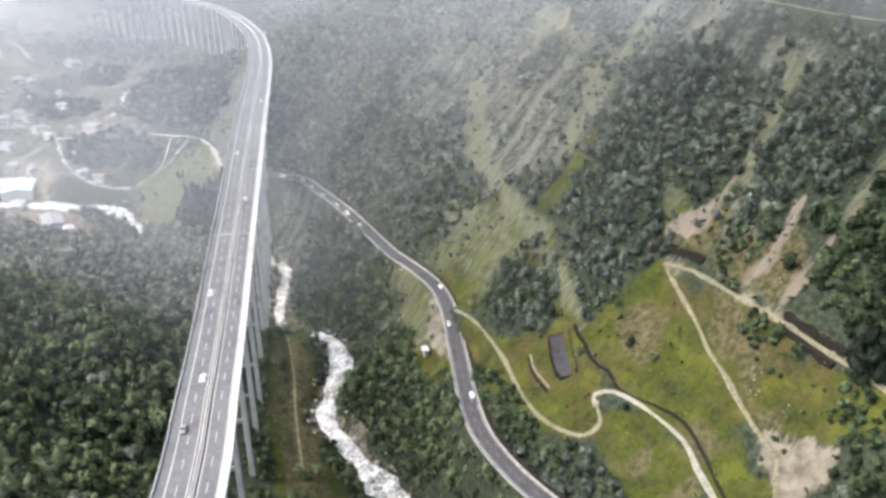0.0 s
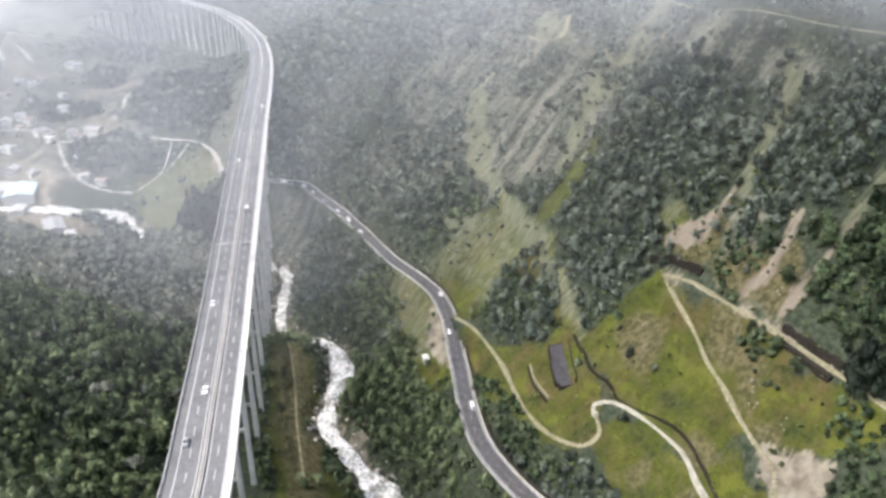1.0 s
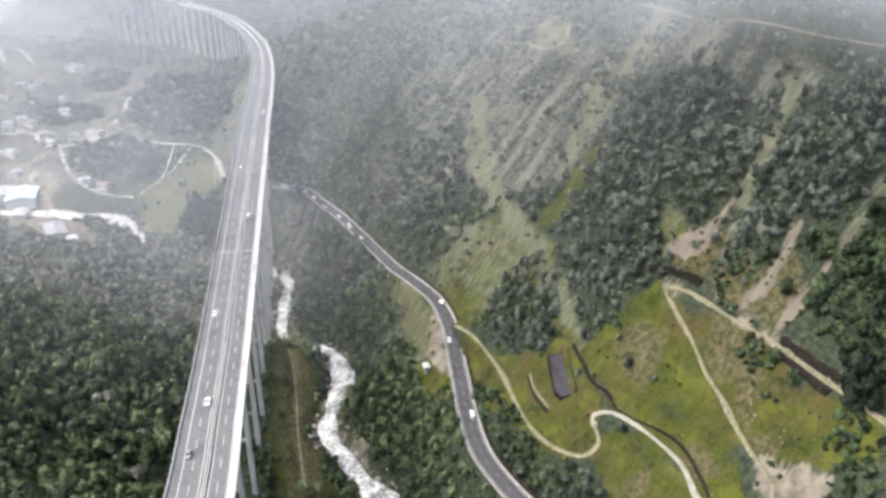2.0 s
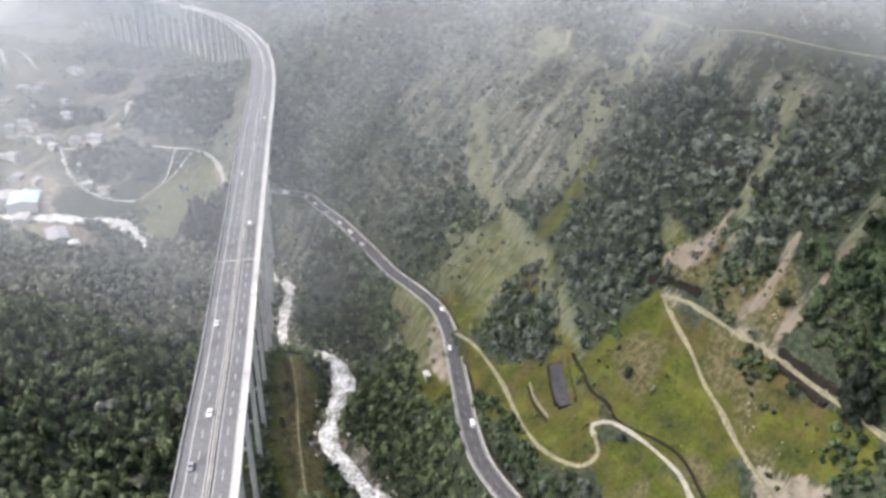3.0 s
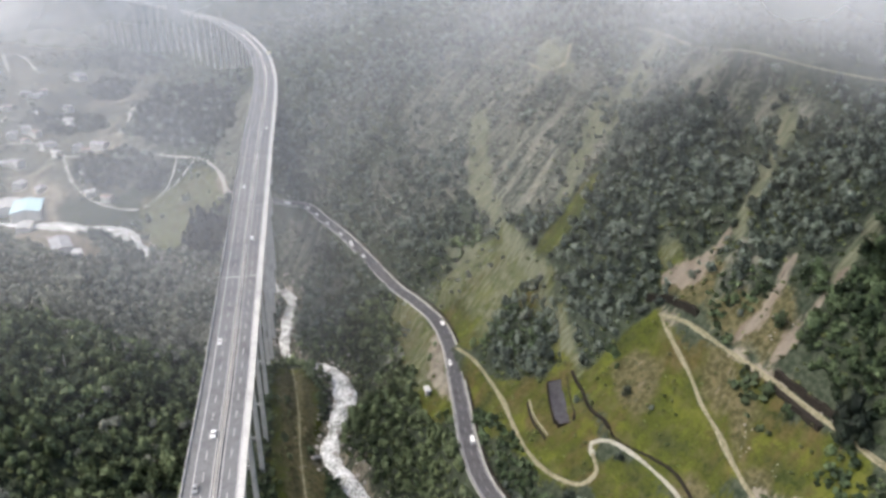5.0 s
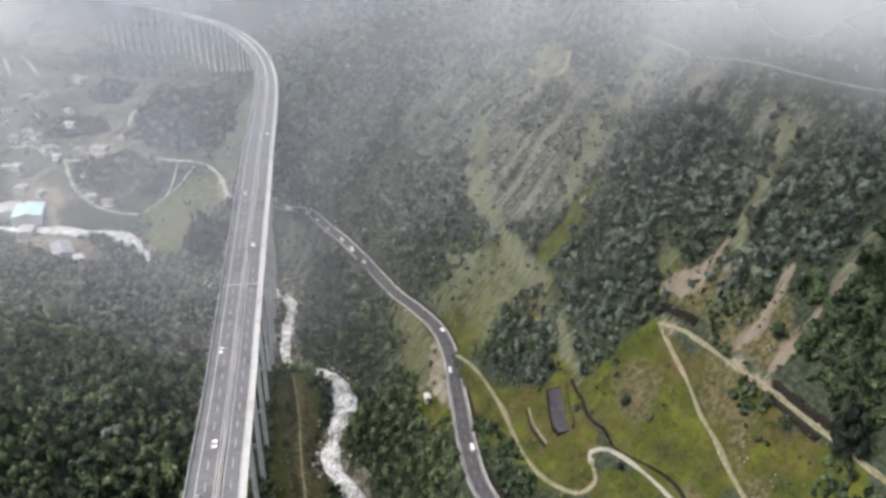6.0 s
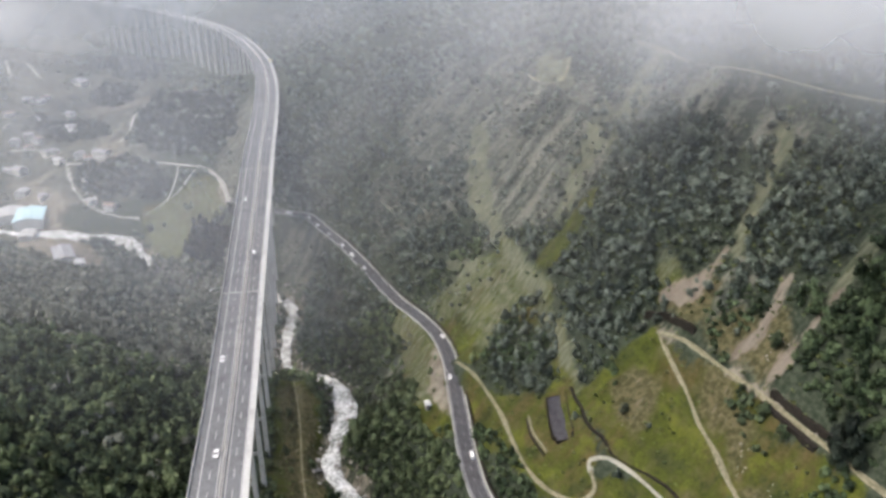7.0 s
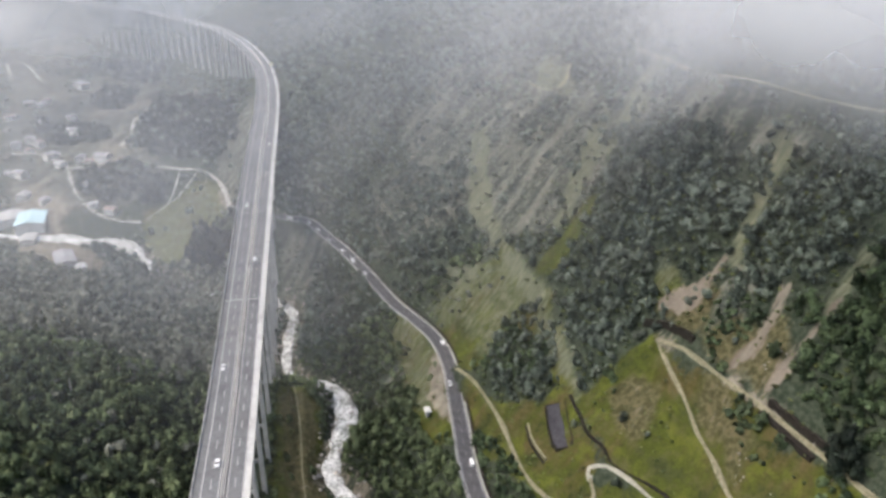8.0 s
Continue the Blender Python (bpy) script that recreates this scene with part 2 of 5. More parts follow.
def valley(line, x, y):
    """Soft distance to a line, side of it (1: to its right), way along it and height of it there."""
    s = along(line)
    best = np.full(x.shape, 1e18)
    side = np.ones(x.shape)
    total, ws, wz = np.zeros(x.shape), np.zeros(x.shape), np.zeros(x.shape)
    for i in range(len(line) - 1):
        a, t = line[i], line[i + 1] - line[i]
        l2 = t[0] ** 2 + t[1] ** 2
        u = np.clip(((x - a[0]) * t[0] + (y - a[1]) * t[1]) / l2, 0, 1)
        dx, dy = x - a[0] - u * t[0], y - a[1] - u * t[1]
        d = dx * dx + dy * dy
        near = d < best
        best = np.where(near, d, best)
        side = np.where(near, np.sign(t[1] * dx - t[0] * dy), side)
        w = (d + 4.0) ** -3
        total += w
        ws += w * (s[i] + u * math.sqrt(l2))
        wz += w * (a[2] + u * t[2])
    return np.sqrt(best), side, ws / total, wz / total


RL, BL = spline(RIVER, 8.0), spline(BROOK, 15.0)
EAST = ((150, 220, 300, 380, 440, 520, 600, 700, 850, 1000), (.98, .92, 1.03, 1.02, .97, .94, 1.04, .80, .60, .8))
WEST = ((250, 330, 480, 600, 760, 1000), (.58, .66, .44, .36, .28, .21))
# swells and hollows of the slopes: x, y, height, radius
SWELLS = [(-228, 480, -26, 45), (31, 383, -23, 45), (-100, 900, 30, 75), (26, 283, 17, 45), (-351, 960, -14, 110), (-330, 380, 8, 45), (-106, 604, 8, 45),
          (171, 292, 8, 45), (27, 504, 8, 45), (63, 325, -5, 45), (-436, 872, -10, 40), (-75, 457, 6, 45), (118, 238, -4, 45), (-47, 348, 5, 45),
          (-491, 784, 5, 45), (-406, 893, 14, 40), (-330, 430, -4, 60), (-520, 1440, -14, 170)]


def river_half(s):
    """Half the river's width, by the way along it."""
    return np.interp(s, (0, 190, 240, 290, 330, 380, 420, 450, 520, 600, 700, 800, 860, 930, 1000, 1100), (9, 9.5, 9, 4.5, 4.5, 6.5, 5, 2.6, 4.5, 4, 1.8, 3.5, 11, 9, 3, 3))


def smooth(a, b, v):
    u = np.clip((v - a) / (b - a), 0, 1)
    return u * u * (3 - 2 * u)


def slopes(x, y):
    """Height of the bare valley, before roads are cut into it."""
    d, side, s, z = valley(RL, x, y)
    a = np.where(side > 0, np.interp(s, *EAST), np.interp(s, *WEST))
    w = river_half(s)
    run = np.maximum(d - 7, 0)
    h1 = z + a * run - .25 * np.minimum(run, 6) * a
    d2, side2, s2, z2 = valley(BL, x, y)
    h2 = z2 + np.where(side2 > 0, np.interp(s2, (0, 300, 700), (.40, .37, .18)), .10) * np.maximum(d2 - 20, 0)
    low = np.minimum(h1, h2)
    h = low - 15 * np.log(np.exp(-(h1 - low) / 15) + np.exp(-(h2 - low) / 15))
    for sx, sy, sh, sr in SWELLS:
        h = h + sh * np.exp(-((x - sx) ** 2 + (y - sy) ** 2) / sr ** 2)
    h = h + (z - 2.5 - h) * (1 - smooth(w - 1, w + 8, d))
    # the mountains end in rounded crests, higher far off
    far = smooth(1300, 2600, np.hypot(x, y))
    top = 430 + 350 * far
    h = h + far * 260 * smooth(200, 900, np.abs(x + 900 + .25 * (y - 1500)))
    return np.where(h > top - 120, top - 120 * np.exp(-(np.maximum(h - top + 120, 0)) / 120), h)


# roads: x, y of the middle; half width; how far the ground is cut or filled beside them
OLD_ROAD = [(-209, 674), (-182, 656), (-147, 639), (-127, 631), (-108, 601), (-86, 567), (-63, 524), (-38, 475), (-19, 447), (-5, 422), (3, 392), (6, 363), (9, 333), (12, 303),
            (17, 276), (26, 255), (38, 236), (60, 210), (90, 180)]
PATH = [(7, 388), (12, 378), (21, 354), (30, 324), (34, 303), (38, 287), (44, 273), (51, 264), (59, 258), (64, 257), (69, 261), (68, 269)]
LANE = [(68, 268), (69, 274), (76, 273), (83, 264), (90, 251), (97, 236), (98, 222), (100, 209), (102, 180)]
TRACK_DOWN = [(107, 317), (108, 301), (111, 281), (112, 264), (115, 249), (116, 236), (118, 223), (121, 211), (117, 200), (112, 180)]
TRACK_LEVEL = [(107, 317), (115, 307), (120, 293), (125, 279), (132, 264), (137, 250), (143, 234), (147, 222), (151, 208), (158, 185)]
FORK_ROAD = [(-440, 905), (-407, 887), (-371, 865), (-323, 844), (-286, 824), (-252, 774), (-227, 715), (-212, 680)]
FORK_A = [(-320, 840), (-318, 810), (-321, 789), (-345, 770)]
FORK_B = [(-296, 826), (-305, 803), (-312, 791), (-330, 780)]
HIGH_ROAD = [(138, 545), (146, 505), (152, 462), (162, 422), (181, 395), (197, 377), (213, 359), (235, 330)]
ZIGZAG = [(97, 590), (91, 570), (84, 562), (76, 577), (68, 620)]
RIVER_PATH = [(-106, 430), (-99, 405), (-91, 375), (-85, 346), (-76, 310), (-68, 280)]
VALLEY_ROADS = [[(-897, 1526), (-858, 1515), (-761, 1387), (-675, 1289)], [(-573, 1279), (-548, 1317), (-525, 1384)], [(-636, 1031), (-587, 1029), (-508, 939), (-440, 905)],
                [(-345, 770), (-400, 790), (-450, 840), (-508, 939)],
                [(-690, 1116), (-712, 1190), (-755, 1278), (-901, 1518)], [(-444, 963), (-442, 999), (-471, 1092), (-529, 1305)]]


def road_line(pts, level=None, step=4.0):
    p = spline([(x, y, 0) for x, y in pts], step)
    z = slopes(p[:, 0], p[:, 1]) if level is None else np.full(len(p), float(level))
    for _ in range(30):
        z[1:-1] = (z[:-2] + 2 * z[1:-1] + z[2:]) / 4
    p[:, 2] = z
    return p


ROADS = [(road_line(OLD_ROAD, 81), 5.2, 9.0), (road_line(PATH), 2.4, 5.0), (road_line(LANE), 2.4, 5.0), (road_line(TRACK_DOWN), 2.2, 5.0),
         (road_line(TRACK_LEVEL), 2.8, 5.0), (road_line(FORK_ROAD), 4.0, 8.0), (road_line(FORK_A), 2.5, 5.0), (road_line(FORK_B), 2.5, 5.0)]
ROADS += [(road_line(r), 4.0, 8.0) for r in VALLEY_ROADS]
HILL_ROADS = [(road_line(HIGH_ROAD), 3.6, 5.0), (road_line(ZIGZAG), 2.6, 4.0), (road_line(RIVER_PATH), 1.4, 3.0)]
VALLEY_END = len(ROADS)
ROADS += HILL_ROADS


def beside(line, x, y, reach):
    """Distance to a road's middle and its height there, for the places within reach."""
    lo, hi = line[:, :2].min(0) - reach, line[:, :2].max(0) + reach
    k = np.nonzero((x > lo[0]) & (x < hi[0]) & (y > lo[1]) & (y < hi[1]))[0]
    xs, ys = x[k], y[k]
    best, z = np.full(k.shape, 1e9), np.zeros(k.shape)
    for a, b in zip(line[:-1], line[1:]):
        t = b - a
        u = np.clip(((xs - a[0]) * t[0] + (ys - a[1]) * t[1]) / (t[0] ** 2 + t[1] ** 2), 0, 1)
        d = np.hypot(xs - a[0] - u * t[0], ys - a[1] - u * t[1])
        near = d < best
        best, z = np.where(near, d, best), np.where(near, a[2] + u * t[2], z)
    return k, best, z


def ground(x, y):
    shape = np.shape(x)
    x, y = np.ravel(np.asarray(x, float)), np.ravel(np.asarray(y, float))
    h = slopes(x, y)
    d, _, s, _ = valley(RL, x, y)
    rough = smooth(6, 36, d - river_half(s))
    # gullies that run down the slopes, hummocks and small steps
    h = h + rough * (3.2 * noise2(x + .5 * y, y - .3 * x, 46, 1) + 1.8 * noise2(x, y, 19, 2) + .7 * noise2(x, y, 8, 3) + .3 * noise2(x, y, 4, 4))
    h = h + 3.5 * smooth(50, 110, d) * smooth(-160, -60, x) * smooth(1100, 900, y) * noise2((.84 * x + .54 * y) * .22, .84 * y - .54 * x, 21, 6)
    h = h + 5.5 * smooth(165, 215, h) * smooth(-160, -60, x) * smooth(1100, 900, y) * noise2((.84 * x + .54 * y) * .2, .84 * y - .54 * x, 27, 7)
    h = h + smooth(900, 1600, np.hypot(x, y)) * 25 * noise2(x, y, 260, 5)
    most, total, level = np.zeros(h.shape), np.zeros(h.shape), np.zeros(h.shape)
    for line, half, ease in ROADS:
        k, near, z = beside(line, x, y, half + ease + 2)
        if len(k):
            w = 1 - smooth(half, half + ease, near)
            most[k] = np.maximum(most[k], w)
            w = w / (near ** 4 + 1)
            total[k] += w
            level[k] += w * (z - .15)
    return (h * (1 - most) + level / np.maximum(total, 1e-9) * most).reshape(shape)


def lines(*runs):
    """Grid lines: runs of (start, end, step)."""
    return np.concatenate([np.arange(a, b, s) for a, b, s in runs])


# ground cover, as areas of the plan
GRASS = [
    [(89, 325), (105, 326), (108, 311), (118, 228), (110, 228), (98, 235), (81, 269), (72, 288), (69, 317)],
    [(109, 310), (125, 276), (137, 248), (141, 219), (150, 204), (143, 188), (126, 214), (119, 226)],
    [(10, 376), (27, 345), (50, 319), (58, 329), (68, 291), (70, 275), (70, 255), (54, 256), (38, 278), (31, 288), (16, 307), (12, 342)],
    [(67, 254), (74, 267), (89, 250), (98, 223), (97, 207), (77, 219), (69, 237)],
    [(99, 231), (113, 225), (117, 214), (113, 194), (102, 203)],
    [(-36, 466), (-13, 432), (0, 393), (5, 338), (6, 312), (-8, 329), (-20, 355), (-27, 406), (-39, 445)],
    [(-9, 452), (25, 451), (42, 440), (55, 398), (61, 353), (32, 391), (22, 372), (11, 386), (2, 417)],
    [(-114, 428), (-96, 426), (-81, 393), (-72, 358), (-55, 299), (-44, 255), (-74, 250), (-86, 290), (-99, 338), (-109, 378)],
    [(110, 351), (124, 345), (124, 327), (110, 331)], [(91, 437), (81, 428), (69, 421), (59, 425), (58, 411), (65, 394), (76, 397), (88, 408), (95, 422)],
    [(-351, 790), (-308, 791), (-295, 817), (-250, 766), (-217, 689), (-240, 694), (-246, 650), (-314, 692)],
    [(38, 468), (43, 453), (58, 397), (67, 336), (69, 301), (63, 305), (60, 343), (51, 401), (34, 455)],
]
BARE = [
    [(110, 336), (113, 341), (126, 336), (135, 336), (144, 341), (149, 344), (138, 331), (131, 330), (132, 325), (125, 321), (116, 330)],
    [(157, 305), (158, 301), (146, 288), (138, 281), (130, 283), (129, 286), (138, 287), (146, 294)],
    [(167, 278), (168, 274), (153, 269), (147, 262), (141, 262), (138, 266), (144, 267), (152, 272)],
]
# thin or broken cover: brown grass, stones
PATCHY = [[(-108, 420), (-98, 424), (-85, 389), (-77, 354), (-62, 297), (-55, 262), (-68, 256), (-80, 290), (-94, 338), (-104, 378)],
          [(113, 289), (124, 274), (129, 248), (122, 235), (118, 249)], [(83, 308), (96, 310), (102, 291), (92, 275), (83, 281)], [(119, 238), (124, 236), (127, 215), (120, 217)],
          [(72, 240), (85, 241), (89, 236), (85, 229), (75, 233)], [(90, 219), (95, 220), (98, 215), (97, 207), (88, 214)], [(124, 307), (138, 303), (148, 288), (151, 272), (141, 262), (131, 276)],
          [(-92, 375), (-86, 365), (-76, 320), (-66, 265), (-72, 262), (-84, 320)],
          [(121, 290), (127, 272), (125, 261), (119, 256), (119, 269), (119, 280)], [(120, 255), (126, 250), (126, 239), (121, 237), (118, 244)], [(98, 303), (101, 297), (91, 290), (85, 290), (87, 296)],
          [(110, 340), (122, 338), (133, 324), (136, 318), (124, 309), (117, 316)], [(95, 245), (108, 235), (110, 222), (100, 226)]]
# olive grass with dry stalks
OLIVE = [[(-36, 466), (-13, 432), (0, 393), (3, 350), (-20, 355), (-27, 406), (-39, 445)], [(-351, 790), (-308, 791), (-295, 817), (-250, 766), (-217, 689), (-240, 694), (-246, 650), (-314, 692)], [(-18, 458), (5, 454), (27, 453), (41, 438), (58, 395), (60, 346), (54, 353), (49, 398), (36, 403), (27, 361), (22, 390), (9, 420)], [(110, 351), (124, 345), (124, 327), (110, 331)],
         [(112, 360), (124, 358), (124, 341), (114, 345)]]
SAND = [
    [(104, 322), (112, 318), (118, 306), (112, 304), (107, 312)], [(124, 284), (131, 276), (136, 262), (141, 248), (137, 246), (130, 262), (123, 278)],
    [(-9, 418), (1, 389), (4, 335), (1, 335), (-8, 359), (-13, 400)], [(119, 229), (121, 219), (117, 208), (113, 195), (123, 188), (135, 195), (131, 206), (128, 214), (124, 216), (122, 226)],
    [(-248, 759), (-229, 738), (-213, 682), (-229, 700)], [(-540, 872), (-505, 870), (-457, 829), (-452, 785), (-344, 671), (-334, 627), (-388, 652), (-451, 702)],
]
# pale dry grass: a clearing that runs down the hill, and a bare shoulder above it
DRY = [[(148, 342), (159, 356), (168, 367), (180, 388), (185, 383), (174, 362), (163, 348), (151, 334), (140, 327), (139, 330)],
       [(23, 611), (35, 592), (31, 530), (34, 488), (43, 448), (57, 418), (60, 375), (66, 345), (70, 325), (70, 311), (66, 317), (62, 337), (57, 369), (52, 401), (42, 436), (31, 471), (18, 502), (17, 521)],
       [(1, 474), (14, 466), (24, 452), (18, 446), (4, 458)], [(72, 640), (86, 630), (98, 590), (98, 562), (84, 556), (76, 590)],
       [(187, 294), (176, 285), (164, 280), (157, 275), (159, 269), (166, 273), (182, 283)],
       [(102, 459), (124, 495), (144, 518), (153, 505), (128, 468), (108, 445)], [(71, 443), (82, 464), (98, 486), (117, 522), (120, 504), (107, 474), (88, 447), (76, 431)]]
SCRUB = [
    [(-27, 733), (21, 700), (60, 690), (84, 687), (98, 594), (60, 590), (28, 597), (6, 645)],
    [(21, 555), (32, 539), (31, 492), (43, 453), (34, 455), (19, 494)],
    [(129, 322), (140, 327), (147, 326), (147, 312), (140, 300), (132, 302)],
    [(-44, 691), (37, 659), (96, 574), (120, 495), (94, 437), (62, 436), (36, 466), (3, 534), (-31, 605)],
    [(108, 526), (151, 439), (194, 360), (198, 334), (152, 388), (125, 440)], [(-73, 635), (17, 597), (19, 511), (-18, 513), (-45, 521)],
    [(-855, 1447), (-572, 1501), (-435, 952), (-331, 847), (-357, 800), (-524, 820)], [(-279, 890), (-255, 976), (-224, 812), (-215, 695), (-261, 796)],
    [(-157, 643), (-88, 579), (-108, 580), (-126, 558), (-144, 574)], [(124, 307), (138, 303), (148, 288), (151, 272), (141, 262), (131, 276)], [(-42, 368), (-23, 416), (-31, 426), (-49, 406)],
]


def within(areas, x, y, warp=3.0):
    """1 inside the areas, whose edges wander by warp metres."""
    xs = x + warp * noise2(x, y, 14, 11) + .6 * warp * noise2(x, y, 5, 12)
    ys = y + warp * noise2(x, y, 14, 13) + .6 * warp * noise2(x, y, 5, 14)
    out = np.zeros(np.shape(x), bool)
    for area in areas:
        odd = np.zeros(np.shape(x), bool)
        for (x0, y0), (x1, y1) in zip(area, area[1:] + area[:1]):
            if y0 != y1:
                odd ^= ((y0 > ys) != (y1 > ys)) & (xs < x0 + (ys - y0) / (y1 - y0) * (x1 - x0))
        out |= odd
    return out.astype(float)


def build_ground():
    xs = lines((-3600, -1200, 60), (-1200, -600, 22), (-600, -330, 9), (-330, 270, 2.6), (270, 600, 14), (600, 2400, 60))
    ys = lines((-700, 60, 40), (60, 140, 8), (140, 480, 2.6), (480, 760, 4), (760, 1150, 8), (1150, 2000, 18), (2000, 4600, 65))
    gx, gy = np.meshgrid(xs, ys)
    px, py = gx.ravel(), gy.ravel()
    pz = ground(px, py)
    n, rows = len(xs), len(ys)
    i = (np.arange(rows - 1)[:, None] * n + np.arange(n - 1)).ravel()
    me = bpy.data.meshes.new("ground")
    me.from_pydata(np.stack([px, py, pz], 1).tolist(), [], np.stack([i, i + 1, i + n + 1, i + n], 1).tolist())
    for name, areas in (("grass", GRASS), ("bare", BARE), ("sand", SAND), ("scrub", SCRUB), ("dry", DRY), ("brown", PATCHY)):
        v = within(areas, px, py, {"bare": 1.5, "dry": 2.4}.get(name, 3.0))
        if name == "sand":
            v = np.maximum(v, (valley(RL, px, py)[0] < 12 + 5 * noise2(px, py, 21, 8)) * .5)
            town = smooth(-380, -430, px) * smooth(770, 820, py) * smooth(1700, 1300, py)
            v = np.maximum(v, town * (.3 + .5 * noise2(px, py, 30, 9) + .4 * noise2(px, py, 13, 10)))
        if name == "bare":
            v = np.maximum(v, 0.26 * within(PATCHY, px, py))
        if name == "dry":
            v = np.maximum(v, 0.5 * within(OLIVE, px, py))
        v = v.reshape(rows, n)
        for _ in range({"scrub": 5, "bare": 1, "dry": 2}.get(name, 2)):
            v[1:-1, 1:-1] = (v[1:-1, 1:-1] * 2 + v[:-2, 1:-1] + v[2:, 1:-1] + v[1:-1, :-2] + v[1:-1, 2:]) / 6
        v = v.ravel()
        me.attributes.new(name, "FLOAT", "POINT").data.foreach_set("value", v.astype(np.float32))
    me.polygons.foreach_set("use_smooth", [True] * len(me.polygons))
    me.materials.append(GROUND)
    tagged(new("ground", me), "steep green valley slopes with grass, scrub and bare earth", "ground", kind="structure")


build_ground()


# ---- roads, the river ----
def strip(line, offsets, wide=None):
    """Verts and faces of a strip along a line; offsets: (to the right, up) of its section."""
    t = np.gradient(line[:, :2], axis=0)
    t /= np.linalg.norm(t, axis=1)[:, None]
    right = np.stack([t[:, 1], -t[:, 0]], 1)
    verts, m = [], len(offsets)
    if wide is not None:
        right = right * wide(line)[:, None]
    for p, r in zip(line, right):
        verts += [(p[0] + o * r[0], p[1] + o * r[1], p[2] + u) for o, u in offsets]
    faces = [(i * m + k, i * m + k + 1, (i + 1) * m + k + 1, (i + 1) * m + k) for i in range(len(line) - 1) for k in range(m - 1)]
    return verts, faces


def closed_strip(line, section, wide=None):
    """A solid bar with the given closed section along a line."""
    verts, _ = strip(line, section, wide)
    m, n = len(section), len(line)
    faces = [(i * m + k, (i + 1) * m + k, (i + 1) * m + (k + 1) % m, i * m + (k + 1) % m) for i in range(n - 1) for k in range(m)]
    faces += [tuple(range(m)), tuple(range((n - 1) * m, n * m))[::-1]]
    return verts, faces


def cut(line, s0, s1, step=2.0):
    """The stretch of a line from s0 to s1 metres along it."""
    s = along(line)
    q = np.linspace(s0, s1, max(2, int((s1 - s0) / step) + 1))
    return np.stack([np.interp(q, s, line[:, k]) for k in range(3)], 1)


def build_old_road():
    line = ROADS[0][0]
    fine = cut(line, 0, along(line)[-1], 3.0)
    road = link_mesh("road", *strip(fine, [(-4.4, -.3), (-4.3, .03), (0, .1), (4.3, .03), (4.4, -.3)]), ASPHALT_OLD)
    tagged(road, "two-lane grey asphalt mountain road along the valley side", "road", kind="structure")
    for o in (-3.75, 3.75):
        link_mesh("edge_line", *strip(fine, [(o - .13, .065), (o + .13, .065)]), PAINT, road, "white painted edge line")
    for s in np.arange(60, along(line)[-1] - 10, 9.0):
        link_mesh("centre_dash", *strip(cut(line, s, s + 4.0), [(-.08, .125), (.08, .125)]), PAINT_WORN, road, "worn white painted centre dash")
    # pale concrete gutter on the valley side, low parapet, kerb and dark strip of painted shade on the hill side
    link_mesh("gutter", *closed_strip(fine, [(4.6, -.3), (4.6, .12), (5.0, .2), (5.1, -.3)]), CONCRETE_PALE, road, "pale concrete gutter along the valley side")
    s_end = along(line)[-1]
    bend = float(along(line)[np.argmin(np.hypot(line[:, 0] - 6, line[:, 1] - 388))])
    for a, b in ((150, bend - 7), (bend + 9, s_end)):
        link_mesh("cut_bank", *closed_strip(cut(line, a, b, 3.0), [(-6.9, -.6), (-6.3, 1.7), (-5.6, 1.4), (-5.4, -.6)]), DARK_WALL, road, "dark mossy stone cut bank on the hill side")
    link_mesh("parapet", *closed_strip(cut(line, 60, s_end * .52, 3.0), [(-4.95, -.5), (-4.95, .65), (-4.65, .65), (-4.55, -.5)]), CONCRETE, road, "low concrete parapet on the hill side")
    link_mesh("kerb", *closed_strip(cut(line, s_end * .52, s_end, 3.0), [(-5.2, -.5), (-5.2, .15), (-4.6, .15), (-4.55, -.5)]), CONCRETE, road, "low concrete kerb on the hill side")


def build_track(line, half, label, surface=DIRT):
    fine = cut(line, 0, along(line)[-1], 2.0)
    w = np.array([half * (1 + .22 * math.sin(i * .21) + .12 * math.sin(i * .53 + 1)) for i in range(len(fine))])
    t = np.gradient(fine[:, :2], axis=0)
    t /= np.linalg.norm(t, axis=1)[:, None]
    verts = []
    for p, d, k in zip(fine, t, w):
        verts += [(p[0] + o * k * d[1], p[1] - o * k * d[0], p[2] + u) for o, u in ((-1.15, -.35), (-.95, .04), (-.5, -.02), (0, .06), (.5, -.02), (.95, .04), (1.15, -.35))]
    faces = [(i * 7 + k, i * 7 + k + 1, i * 7 + k + 8, i * 7 + k + 7) for i in range(len(fine) - 1) for k in range(6)]
    tagged(link_mesh("dirt_track", verts, faces, surface, None, "", True), label, "track", kind="structure")


